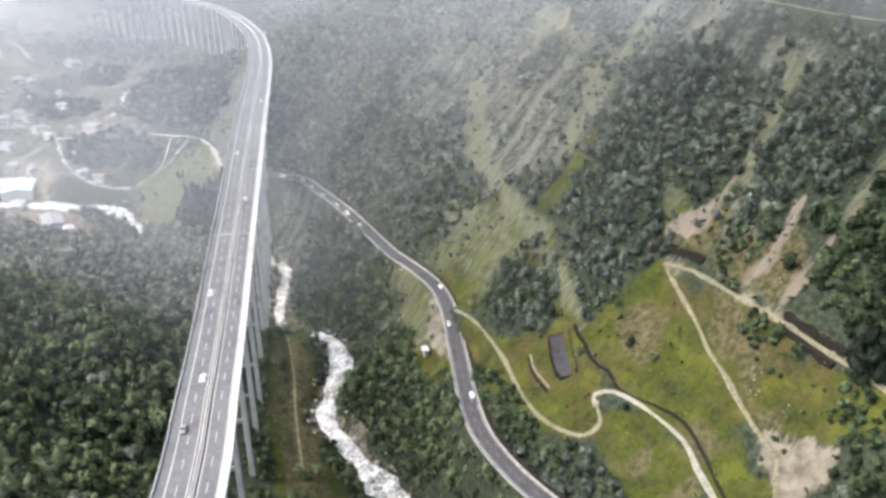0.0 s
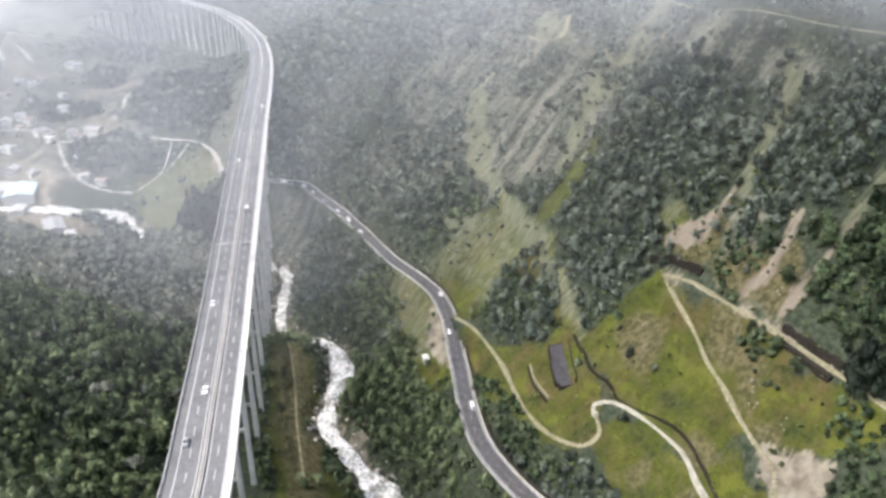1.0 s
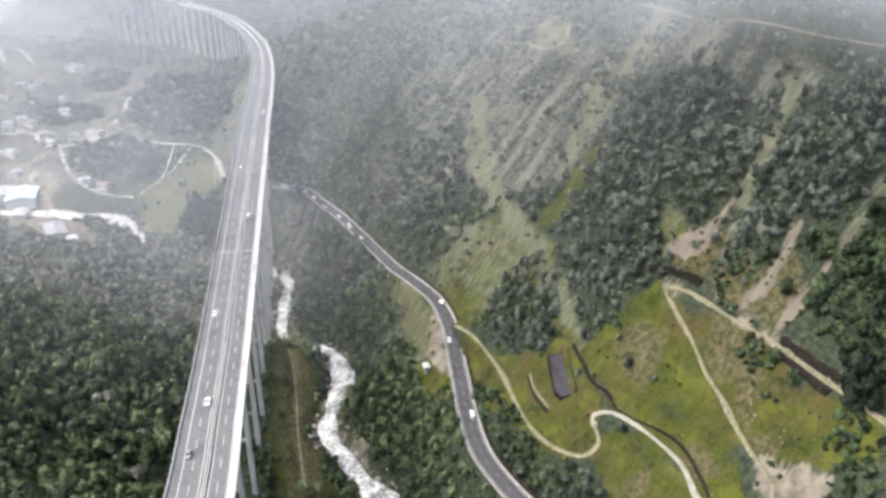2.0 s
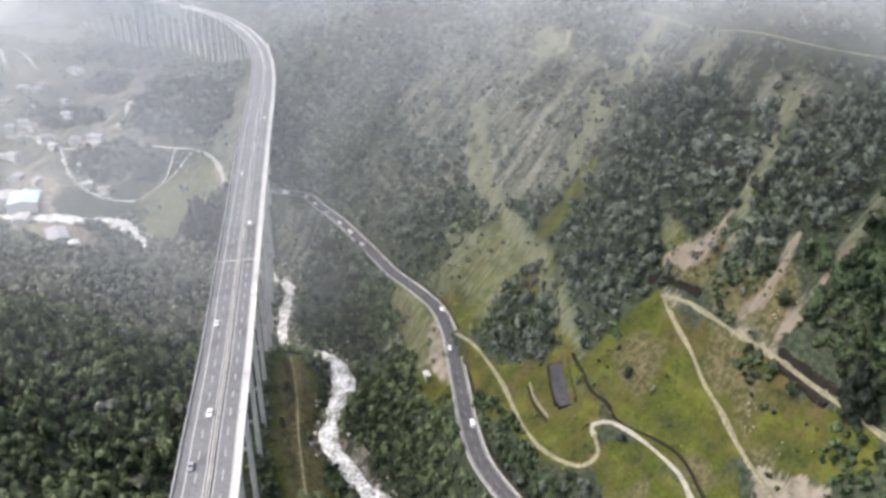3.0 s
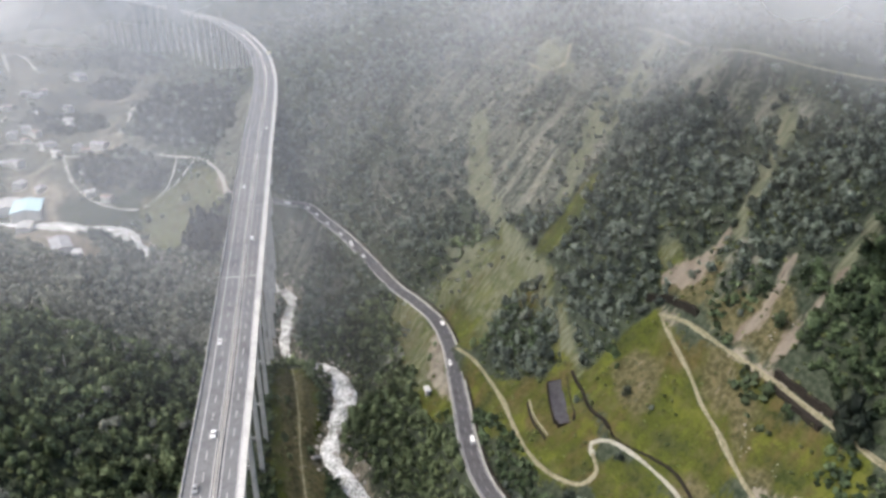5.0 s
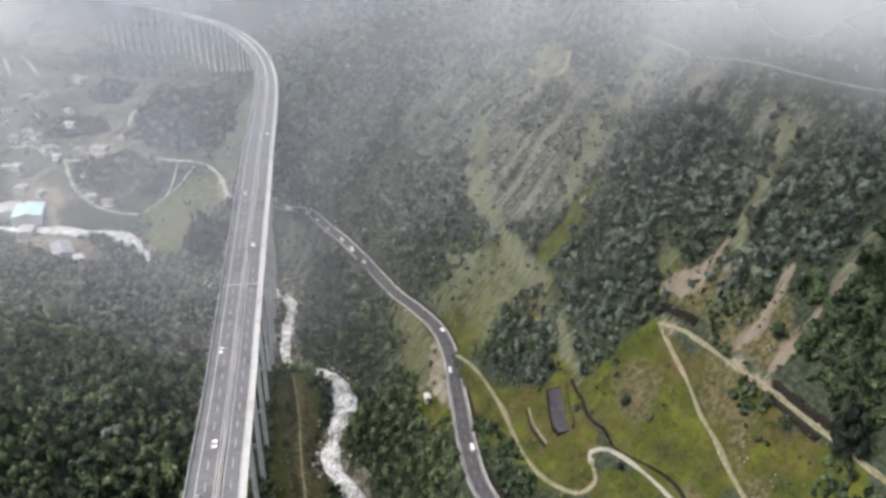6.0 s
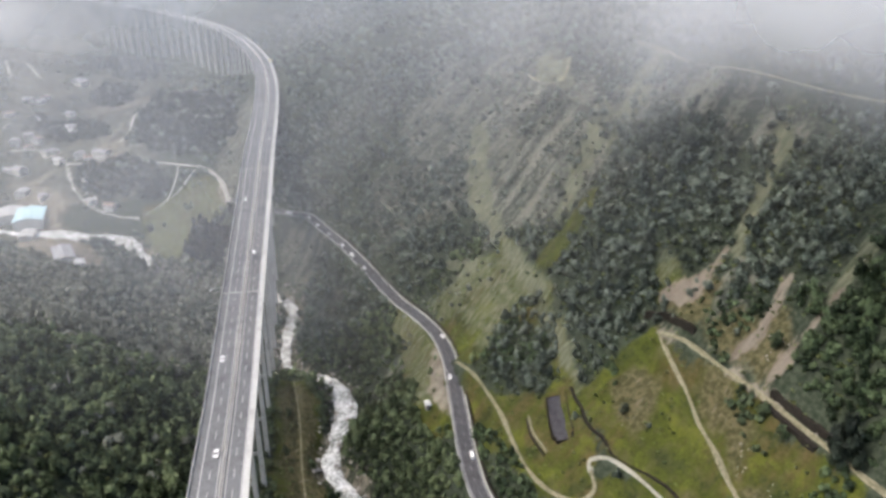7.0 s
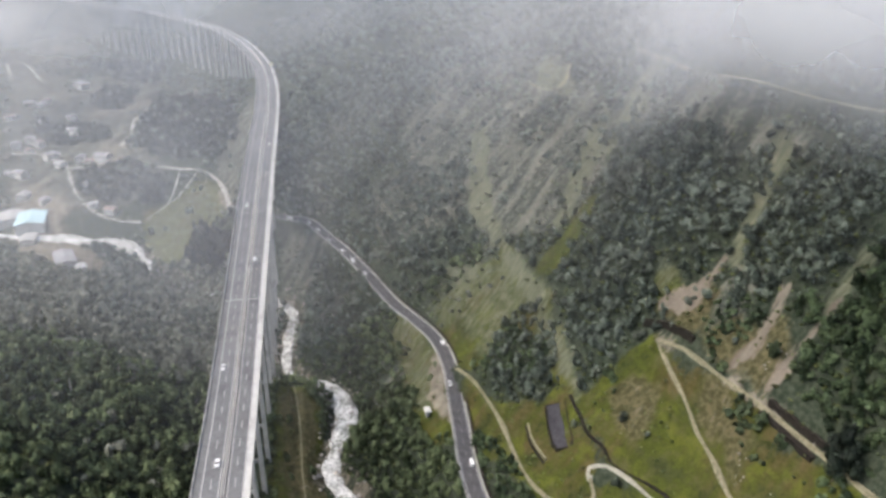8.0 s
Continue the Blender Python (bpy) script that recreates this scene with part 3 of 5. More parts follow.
def build_river():
    line = cut(RL, 0, along(RL)[-1], 2.0)
    s = along(line)
    t = np.gradient(line[:, :2], axis=0)
    t /= np.linalg.norm(t, axis=1)[:, None]
    cols = np.linspace(-1, 1, 15)
    w = (river_half(s) + .7) * (1 + .26 * noise2(s, s * 0, 17, 3) + .22 * noise2(s, s * 0, 6, 4))
    sway = (cols + .25 * noise2(s, s * 0, 21, 6)[:, None]) * w[:, None]
    x = line[:, 0:1] + sway * t[:, 1:2]
    y = line[:, 1:2] - sway * t[:, 0:1]
    z = line[:, 2:3] + .55 * noise2(x, y, 4.5, 21) + .35 * noise2(x, y, 1.9, 22) + .2 - 1.1 * (np.abs(cols) > .99)
    n = len(cols)
    i = (np.arange(len(line) - 1)[:, None] * n + np.arange(n - 1)).ravel()
    river = link_mesh("river", np.stack([x.ravel(), y.ravel(), z.ravel()], 1).tolist(), np.stack([i, i + 1, i + n + 1, i + n], 1).tolist(), WATER, None, "", True)
    tagged(river, "fast mountain river with white foaming rapids", "river", kind="structure")


build_old_road()
build_track(ROADS[1][0], 1.15, "narrow pale dirt path winding down through grass")
build_track(ROADS[2][0], 1.2, "narrow pale paved lane beside a drainage ditch", LANE_PAVING)
build_track(ROADS[3][0], 1.05, "pale dirt track running down a grass slope")
build_track(ROADS[4][0], 1.6, "pale dirt track running level across the hillside")
for r, half, _ in ROADS[5:VALLEY_END]:
    build_track(r, half - 1.5, "pale unpaved road on the valley floor", GRAVEL)
for (r, _, _), half, label in zip(HILL_ROADS, (1.5, 1.2, .45), ("pale dirt road cut across the high misty hillside", "pale dirt track turning on a bare shoulder", "faint trodden path in the grass beside the river")):
    build_track(r, half, label)
build_river()

# ---- the viaduct ----
DECK = [(-52, -60, 140), (-66, 80, 140), (-77, 172, 140), (-86, 222, 140), (-95, 270, 140), (-105, 320, 140), (-117, 380, 140), (-134, 465, 140), (-151, 550, 140), (-169, 640, 140),
        (-191, 757, 140.5), (-216, 880, 141), (-242, 985, 142), (-276, 1095, 143), (-340, 1250, 144), (-422, 1400, 145), (-518, 1525, 145), (-606, 1624, 145), (-699, 1710, 145),
        (-863, 1845, 145), (-1100, 1985, 145), (-1450, 2080, 145)]


def broad(line):
    """The deck is broader towards its great bend."""
    return .97 + .23 * smooth(200, 700, line[:, 1])


def build_viaduct():
    line = cut(spline(DECK, 10.0), 0, along(spline(DECK, 10.0))[-1], 6.0)
    total = along(line)[-1]
    via = tagged(new("viaduct"), "tall curving concrete motorway viaduct on slender twin-column piers", "viaduct")
    link_mesh("deck_slab", *closed_strip(line, [(-11.5, -.35), (-11.5, 0), (11.5, 0), (11.5, -.35), (6.5, -.75), (-6.5, -.75)], broad), CONCRETE, via, "concrete deck slab")
    for o in (-5.2, 5.2):
        link_mesh("girder", *closed_strip(line, [(o - 1.3, -2.9), (o - 1.7, -.7), (o + 1.7, -.7), (o + 1.3, -2.9)], broad), CONCRETE_PIER, via, "concrete box girder")
    link_mesh("roadway", *strip(line, [(-7.9, .045), (-.6, .05)], broad), ASPHALT, via, "grey asphalt carriageway")
    link_mesh("roadway", *strip(line, [(2.2, .05), (8.8, .045)], broad), ASPHALT, via, "grey asphalt carriageway")
    link_mesh("shoulder", *strip(line, [(-11.05, .03), (-7.88, .04)], broad), ASPHALT, via, "grey asphalt hard shoulder")
    link_mesh("median_strip", *strip(line, [(-.62, .035), (2.22, .035)], broad), ASPHALT_OLD, via, "dark median strip")
    link_mesh("walkway", *closed_strip(line, [(8.9, .01), (8.95, .22), (11.0, .22), (11.05, .01)], broad), CONCRETE_PALE, via, "pale concrete walkway")
    link_mesh("parapet", *closed_strip(line, [(-11.5, -.5), (-11.5, .95), (-11.2, .95), (-11.05, .0), (-11.05, -.3)], broad), CONCRETE_PALE, via, "concrete parapet")
    link_mesh("parapet", *closed_strip(line, [(11.05, -.3), (11.05, .2), (11.2, 1.0), (11.55, 1.0), (11.55, -.6)], broad), CONCRETE_PALE, via, "pale concrete parapet")
    for o in (.35, 1.3):
        link_mesh("median_barrier", *closed_strip(line, [(o - .3, .04), (o - .1, .85), (o + .1, .85), (o + .3, .04)], broad), CONCRETE_PIER, via, "concrete median barrier")
    for o in (-7.6, -.85, 2.45, 8.45):
        link_mesh("edge_line", *strip(line, [(o - .17, .056), (o + .17, .056)], broad), PAINT, via, "white painted solid line")
    for o in (-4.2, 5.2):
        for s in np.arange(160, 640, 12.0):
            link_mesh("lane_dash", *strip(cut(line, s, s + 5.0, 2.5), [(o - .13, .06), (o + .13, .06)], broad), PAINT, via, "white painted lane dash")
        v, f = [], []
        for s in np.arange(640, 1500, 12.0):
            a, b = strip(cut(line, s, s + 5.0, 5.0), [(o - .13, .06), (o + .13, .06)], broad)
            f += [tuple(i + len(v) for i in q) for q in b]
            v += a
        tagged(link_mesh("far_lane_dashes", v, f, PAINT, via, "white painted lane dashes"), kind="stuff")
    # expansion joints
    for s in np.arange(206, 1500, 228.0):
        link_mesh("expansion_joint", *strip(cut(line, s, s + .9, .45), [(-11.0, .07), (-.6, .074), (2.2, .074), (8.3, .07)], broad), CONCRETE_PALE, via, "pale expansion joint across the deck")
    # piers: twin columns tied by struts
    s = along(line)
    d = np.gradient(line[:, :2], axis=0)
    for at in np.arange(96.5, total - 60, 38.0):
        x, y, z = (np.interp(at, s, line[:, k]) for k in range(3))
        dx, dy = np.interp(at, s, d[:, 0]), np.interp(at, s, d[:, 1])
        turn = math.atan2(dy, dx) - math.pi / 2
        feet = []
        pier = tagged(new("pier"), "twin-column concrete pier with cross struts")
        pier.parent = via
        top = z - 2.85
        for o in (-6.3, 6.3):
            fx, fy = x + o * math.cos(turn), y + o * math.sin(turn)
            foot = float(ground(np.array([fx]), np.array([fy]))[0])
            feet.append(foot)
            bm = bmesh.new()
            h = max(top - foot, 1.0)
            w0, w1 = .95 + .004 * h, .85
            a = [bm.verts.new((o + i * w0, j * w0 * .8, foot - 2)) for i, j in ((-1, -1), (1, -1), (1, 1), (-1, 1))]
            b = [bm.verts.new((o + i * w1, j * w1 * .8, top)) for i, j in ((-1, -1), (1, -1), (1, 1), (-1, 1))]
            bm.faces.new(b)
            for i in range(4):
                bm.faces.new((a[i], a[(i + 1) % 4], b[(i + 1) % 4], b[i]))
            bmesh.ops.bevel(bm, geom=[e for e in bm.edges if abs(e.verts[0].co.z - e.verts[1].co.z) > 1], offset=.2, segments=1, affect="EDGES")
            part("column", bm, CONCRETE_PIER, pier, "slender tapered concrete column")
        bm = box(bmesh.new(), -7.5, 7.5, -1.4, 1.4, top - 1.9, top + .05, .25)
        part("pier_cap", bm, CONCRETE_PIER, pier, "concrete pier cap")
        low = max(feet)
        count = int((top - low) / 34) if y < 700 else 0
        for k in range(1, count + 1):
            zz = top - k * (top - low) / (count + .6)
            part("strut", box(bmesh.new(), -5.3, 5.3, -.4, .4, zz - .9, zz + .9), CONCRETE_PALE, pier, "concrete cross strut")
        pier.matrix_basis = Matrix.Translation((x, y, 0)) @ Matrix.Rotation(turn, 4, "Z")


build_viaduct()


# ---- trees and shrubs ----
rng = np.random.default_rng(7)


def sphere_points(n):
    v = rng.normal(size=(n, 3))
    return v / np.linalg.norm(v, axis=1)[:, None]


def lump(radius, squash, uneven):
    """A coarse uneven ball, as verts and triangles."""
    bm = bmesh.new()
    bmesh.ops.create_icosphere(bm, subdivisions=1, radius=radius)
    v = np.array([p.co[:] for p in bm.verts])
    f = np.array([[p.index for p in q.verts] for q in bm.faces])
    bm.free()
    return v * (1 + uneven * rng.uniform(-1, 1, (len(v), 1))) * (1, 1, squash), f


def crown_shape(leaves, lobes, wide, high, size):
    """A crown one metre across its half: uneven lobes of foliage, each a dark core under many small folded sprays of leaves."""
    verts, tris, count = [], [], 0
    centres = sphere_points(lobes) * (.62 * wide, .62 * wide, .5 * high) * rng.uniform(.55, 1.0, (lobes, 1))
    centres[:, 2] += .25 * high * rng.uniform(-.6, 1.3, lobes)
    radii = rng.uniform(.36, .6, lobes) * wide
    for c, r in zip(centres, radii):
        v, f = lump(r * .74, .85 * high / wide, .22)
        verts.append(v + c)
        tris.append(f + count)
        count += len(v)
    pick = rng.choice(lobes, leaves, p=radii ** 2 / np.sum(radii ** 2))
    out = sphere_points(leaves)
    out[:, 2] = np.where(out[:, 2] < -.35, -out[:, 2], out[:, 2])
    at = centres[pick] + out * (radii[pick] * rng.uniform(.74, 1.2, leaves))[:, None] * (1, 1, .9 * high / wide)
    side = np.cross(out, sphere_points(leaves))
    side /= np.linalg.norm(side, axis=1)[:, None] + 1e-6
    tilt = np.cross(out, side) + .4 * rng.uniform(-1, 1, leaves)[:, None] * out
    s = (size * rng.uniform(.6, 1.5, leaves))[:, None]
    a, b = at + .75 * side * s - .3 * tilt * s, at - .75 * side * s - .3 * tilt * s
    c = at + tilt * s + .5 * s * out
    verts.append(np.stack([a, c, b], 1).reshape(-1, 3))
    tris.append(count + 3 * np.arange(leaves)[:, None] + (0, 1, 2))
    return np.vstack(verts), np.vstack(tris)


def triangle_mesh(name, verts, tris, material, tint=None):
    me = bpy.data.meshes.new(name)
    me.vertices.add(len(verts))
    me.vertices.foreach_set("co", np.asarray(verts, np.float32).ravel())
    me.loops.add(3 * len(tris))
    me.loops.foreach_set("vertex_index", np.asarray(tris, np.int32).ravel())
    me.polygons.add(len(tris))
    me.polygons.foreach_set("loop_start", np.arange(0, 3 * len(tris), 3, dtype=np.int32))
    if tint is not None:
        me.attributes.new("tint", "FLOAT", "POINT").data.foreach_set("value", np.asarray(tint, np.float32))
    me.materials.append(material)
    me.update(calc_edges=True)
    return me


def scatter(name, shapes, x, y, z, wide, tall, material, label, category):
    """Many plants as one object; each a turned and stretched copy of one of the shapes."""
    kind = rng.integers(0, len(shapes), len(x))
    turn, tint = rng.uniform(0, 2 * math.pi, len(x)), rng.uniform(0, 1, len(x))
    verts, tris, tints, count = [], [], [], 0
    for k, (v, f) in enumerate(shapes):
        i = np.nonzero(kind == k)[0]
        c, s = np.cos(turn[i])[:, None], np.sin(turn[i])[:, None]
        p = np.stack([(v[:, 0] * c - v[:, 1] * s) * wide[i, None] + x[i, None], (v[:, 0] * s + v[:, 1] * c) * wide[i, None] + y[i, None],
                      v[:, 2] * tall[i, None] + z[i, None]], 2)
        verts.append(p.reshape(-1, 3))
        tris.append((f[None] + (count + len(v) * np.arange(len(i)))[:, None, None]).reshape(-1, 3))
        tints.append(np.repeat(tint[i], len(v)))
        count += len(v) * len(i)
    me = triangle_mesh(name, np.vstack(verts), np.vstack(tris), material, np.concatenate(tints))
    return tagged(new(name, me), label, category, kind="stuff")


def clear_of(x, y, deck=9.0, river=9.0, road=2.5):
    """True where a plant may stand: off the roads, the river and the viaduct's feet."""
    d, _, s, _ = valley(RL, x, y)
    ok = d > river_half(s) + river - 6 + 3 * noise2(x, y, 17, 31) - 6 * ((x < -135) & (x > -310) & (y > 560))
    for line, half, _ in ROADS:
        k, d, _ = beside(line, x, y, half + road + 1)
        ok[k[d < half + road]] = False
    k, d, _ = beside(np.array(DECK, float), x, y, deck + 18)
    ok[k[d < deck + 16 * (y[k] > 850)]] = False
    for hx, hy, hr in CLEARINGS:
        ok &= np.hypot(x - hx, y - hy) > hr
    return ok


# yards, roofs and other places where nothing grows: x, y, radius
CLEARINGS = [(-373, 645, 24), (-345, 632, 16), (-480, 785, 34), (-520, 800, 26), (-9, 351, 7), (59, 303, 6), (60, 315, 6), (57, 292, 6), (127, 203, 9), (72, 300, 5), (76, 286, 6), (70, 311, 5), (105, 329, 3.5), (111, 324, 3.5), (116, 318, 3.5), (120, 310, 3.5), (140, 253, 3), (143, 245, 3), (146, 236, 3), (149, 229, 3), (134, 250, 3), (137, 241, 3), (140, 232, 3)]


def stand(x0, x1, y0, y1, step):
    """Places on a jittered grid within the valley's wedge that lies ahead."""
    gx, gy = np.meshgrid(np.arange(x0, x1, step), np.arange(y0, y1, step))
    x = (gx + rng.uniform(-.48, .48, gx.shape) * step).ravel()
    y = (gy + rng.uniform(-.48, .48, gy.shape) * step).ravel()
    k = np.abs(x) < .66 * y + 45
    return x[k], y[k]


def wooded(x, y):
    """How likely a tree is at a place, from 0 to 1."""
    p = np.ones(x.shape)
    p = np.where(within(SCRUB, x, y, 6) > 0, np.where(y > 700, .07, np.clip(.16 + .6 * noise2((.84 * x + .54 * y) * .3, .84 * y - .54 * x, 15, 45), .03, 1)), p)
    east = (valley(RL, x, y)[1] > 0) & (y < 1200) & (x > -140)
    p = np.where(east, p * np.clip(1.3 + 1.3 * noise2((.84 * x + .54 * y) * .3, .84 * y - .54 * x, 15, 41) + .4 * noise2(x, y, 60, 42), .4, 1), p)
    p = np.where(within(GRASS, x, y) > 0, .008, np.where(within(DRY, x, y) > 0, .03, p))
    p = np.where(within(BARE + SAND, x, y) > 0, .012, np.where(within(PATCHY, x, y) > 0, .06, p))
    p = np.where((x < -330) & (y > 640), p * np.clip(.4 + 1.1 * noise2(x, y, 60, 43) + .4 * noise2(x, y, 25, 44), .03, 1), p)
    p = np.where((within(GRASS, x, y) > 0) & (x < -200), .06, p)
    for area in THICKETS:
        p = np.where(within([area], x, y, 4) > 0, .97, p)
    return np.where(within(DRY + SHRUBBY + BARE, x, y, 2.5) > 0, np.where((x > 95) & (y > 320), .4, .02), p)


# slopes under low dark bushes
SHRUBBY = [[(122, 262), (129, 264), (133, 254), (134, 244), (131, 233), (125, 238), (123, 250)], [(136, 216), (147, 218), (155, 212), (152, 196), (145, 186), (132, 196)],
           [(23, 293), (29, 296), (39, 279), (47, 263), (53, 249), (37, 256), (29, 273)], [(77, 331), (80, 316), (85, 298), (86, 311), (84, 331)],
           [(-92, 266), (-108, 334), (-118, 410), (-111, 404), (-101, 336), (-84, 274)], [(-90, 430), (-76, 395), (-62, 345), (-51, 300), (-58, 297), (-73, 345), (-86, 403)],
           [(125, 312), (136, 318), (148, 300), (146, 293), (136, 287), (126, 286)], [(12, 330), (22, 322), (29, 300), (26, 292), (18, 300)], [(22, 372), (34, 390), (44, 385), (58, 350), (50, 345), (36, 352)]]


THICKETS = [[(22, 375), (30, 395), (47, 400), (58, 375), (62, 345), (56, 330), (48, 322), (36, 340)], [(-422, 968), (-480, 1150), (-489, 1270), (-387, 1124), (-292, 976), (-256, 883), (-262, 835), (-313, 862), (-375, 882)],
            [(-502, 926), (-403, 880), (-325, 838), (-330, 795), (-429, 812)], [(-257, 667), (-262, 708), (-229, 672), (-204, 660), (-204, 640), (-220, 625)], [(-639, 1298), (-645, 1407), (-593, 1411), (-555, 1278), (-587, 1246)], [(-662, 1111), (-665, 1172), (-621, 1172), (-570, 1179), (-480, 1015), (-590, 1100)],
            [(-572, 1512), (-676, 1633), (-746, 1621), (-653, 1454), (-581, 1440)],
            [(146, 222), (152, 216), (150, 206), (143, 212)], [(20, 283), (34, 268), (46, 255), (60, 246), (68, 238), (64, 226), (44, 240), (28, 258)],
            [(108, 470), (124, 447), (139, 413), (161, 384), (161, 364), (150, 352), (137, 351), (123, 359), (112, 360), (108, 341), (96, 331), (82, 323), (70, 343), (66, 376), (68, 386), (78, 388), (89, 403), (101, 430)],
            [(145, 303), (135, 306), (140, 319), (150, 325), (157, 306)], [(178, 273), (168, 271), (158, 267), (151, 263), (146, 253), (150, 237), (160, 200), (175, 238)],
            [(173, 357), (192, 356), (206, 341), (188, 298), (171, 289), (160, 284), (157, 290), (159, 305), (152, 325), (164, 342)], [(-120, 540), (-104, 570), (-60, 498), (-36, 458), (-35, 423), (-64, 434), (-92, 465)],
            [(-60, 385), (-31, 412), (-18, 372), (-8, 335), (3, 314), (14, 275), (32, 244), (20, 215), (-5, 250), (-30, 300), (-52, 345)], [(-74, 611), (-34, 620), (14, 574), (14, 504), (28, 467), (18, 452), (-7, 465), (-19, 468), (-47, 512), (-71, 580)],
            [(-153, 640), (-191, 888), (-105, 868), (-45, 716), (-67, 631), (-114, 629)]]

PINES = [[(-262, 664), (-264, 708), (-229, 676), (-203, 664), (-202, 636), (-220, 620)]]
FULL = [crown_shape(240, 6, 1.0, r, .17) for r in (1.0, 1.3, .85, 1.5)]
NEAR = [crown_shape(66, 3, 1.0, r, .26) for r in (1.0, 1.3, .9, 1.6)]
MIDDLE = [crown_shape(34, 2, 1.0, r, .36) for r in (1.0, 1.35, .9, 1.6)]
FAR = [crown_shape(18, 2, 1.0, r, .42) for r in (.9, 1.2)]
LOW = [crown_shape(18, 2, 1.0, r, .4) for r in (.9, 1.1, 1.0)]


def forest():
    # the nearest trees stand singly
    x, y = stand(-290, 260, 150, 262, 5.2)
    k = clear_of(x, y) & (rng.uniform(size=x.shape) < wooded(x, y))
    x, y = x[k], y[k]
    order = np.argsort(y)[:290]
    make_trees(x[order], y[order])
    x, y = (np.delete(v, order) for v in (x, y))
    x2, y2 = stand(-350, 330, 262, 470, 4.1)
    k = clear_of(x2, y2) & (rng.uniform(size=x2.shape) < wooded(x2, y2))
    x, y = np.r_[x, x2[k]], np.r_[y, y2[k]]
    x2, y2 = stand(-140, 205, 205, 470, 4.8)
    k = clear_of(x2, y2) & (within(THICKETS, x2, y2, 3) > 0)
    x, y = np.r_[x, x2[k]], np.r_[y, y2[k]]
    size = 1.4 + 2.7 * rng.uniform(0, 1, x.shape) ** 2 + 1.6 * ((x < -120) | (x > 128) & (y < 285)) * rng.uniform(0, 1, x.shape)
    tall = size * rng.uniform(.95, 1.35, x.shape)
    # more of the haze-pale crowns farther up the western slope
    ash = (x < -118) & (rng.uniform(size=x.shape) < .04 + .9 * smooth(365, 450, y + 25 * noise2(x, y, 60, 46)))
    near_east = (x > 128) & (y < 285)
    hill = (x > 25) & ~near_east
    for k, leaf, label in ((ash, ASH_LEAF, "half-bare trees on the western slope, greyed by painted haze"), (near_east, DEEP_LEAF, "deep green trees above a hillside track"), (hill, HILL_LEAF, "grey-green trees crowding the steep hillside"), (~ash & ~hill & ~near_east, LEAF, "dense green cloud-forest trees on steep slopes")):
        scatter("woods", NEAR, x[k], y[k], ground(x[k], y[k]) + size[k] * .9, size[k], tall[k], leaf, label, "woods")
    x, y = stand(-480, 420, 470, 830, 5.2)
    k = clear_of(x, y) & ~((x < -190) & (y > 610) & (within(THICKETS, x, y, 4) > 0)) & (rng.uniform(size=x.shape) < wooded(x, y))
    x, y = x[k], y[k]
    size = 1.9 + 2.9 * rng.uniform(0, 1, x.shape) ** 1.8
    tall = size * rng.uniform(.9, 1.3, x.shape)
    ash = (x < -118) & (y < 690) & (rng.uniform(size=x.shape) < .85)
    for k, leaf, label in ((ash, ASH_LEAF, "half-bare woods in the valley, greyed by painted haze"), (~ash, HILL_LEAF, "grey-green mountain woods farther up the valley")):
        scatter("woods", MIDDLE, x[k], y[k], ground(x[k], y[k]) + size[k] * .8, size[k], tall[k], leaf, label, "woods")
    x, y = stand(-1050, 520, 830, 1700, 15.0)
    k = clear_of(x, y) & (rng.uniform(size=x.shape) < wooded(x, y))
    x2, y2 = stand(-760, -190, 610, 1640, 8.5)
    k2 = clear_of(x2, y2) & (within(THICKETS, x2, y2, 4) > 0)
    x, y, x2, y2 = x[k], y[k], x2[k2], y2[k2]
    size = rng.uniform(4.2, 7.0, x2.shape)
    scatter("far_woods", FAR, x2, y2, ground(x2, y2) + size * .6, size, size * 1.1, SHADED_LEAF, "dark woods between the roads on the valley floor", "woods")
    size = rng.uniform(4.2, 7.5, x.shape)
    scatter("far_woods", FAR, x, y, ground(x, y) + size * .6, size, size * .95, HILL_LEAF, "distant hazy green mountain woods", "woods")
    # a clump of dark conifers beside the viaduct
    x, y = stand(-272, -196, 618, 716, 4.4)
    k = (within(PINES, x, y, 2) > 0) & clear_of(x, y, 14)
    x, y = x[k], y[k]
    size = rng.uniform(2.0, 3.2, x.shape)
    scatter("pines", FAR, x, y, ground(x, y) + size * 1.6, size, size * rng.uniform(2.0, 3.0, x.shape), PINE_LEAF, "clump of dark blue-green conifers beside the viaduct", "woods")
    # low shrubs and tussocks in the clearings
    x, y = stand(-300, 200, 170, 470, 3.6)
    open_land = np.maximum(within(GRASS, x, y), np.maximum(within(SCRUB, x, y), .7 * within(BARE, x, y)))
    p = open_land * np.clip(.17 + .6 * noise2(x, y, 16, 51), .03, .65) + (open_land == 0) * .5
    k = clear_of(x, y, 5, 9, .4) & ((within(DRY, x, y) == 0) | (rng.uniform(size=x.shape) < .3)) & (rng.uniform(size=x.shape) < p)
    x, y = x[k], y[k]
    size = rng.uniform(.5, 1.5, x.shape) * np.where(open_land[k] == 0, 1.4, 1)
    scatter("shrubs", LOW, x, y, ground(x, y) + size * .35, size, size * .75, SHRUB, "low green and straw-coloured shrubs and tussocks on open slopes", "shrubs")
    x, y = stand(-130, 160, 175, 430, 2.5)
    k = clear_of(x, y, 3, 9, .3) & (within(SHRUBBY, x, y, 2) > 0) & (rng.uniform(size=x.shape) < np.clip(.75 + .5 * noise2(x, y, 9, 53), .2, 1))
    x, y = x[k], y[k]
    size = 1.7 + 2.1 * rng.uniform(0, 1, x.shape) ** 2
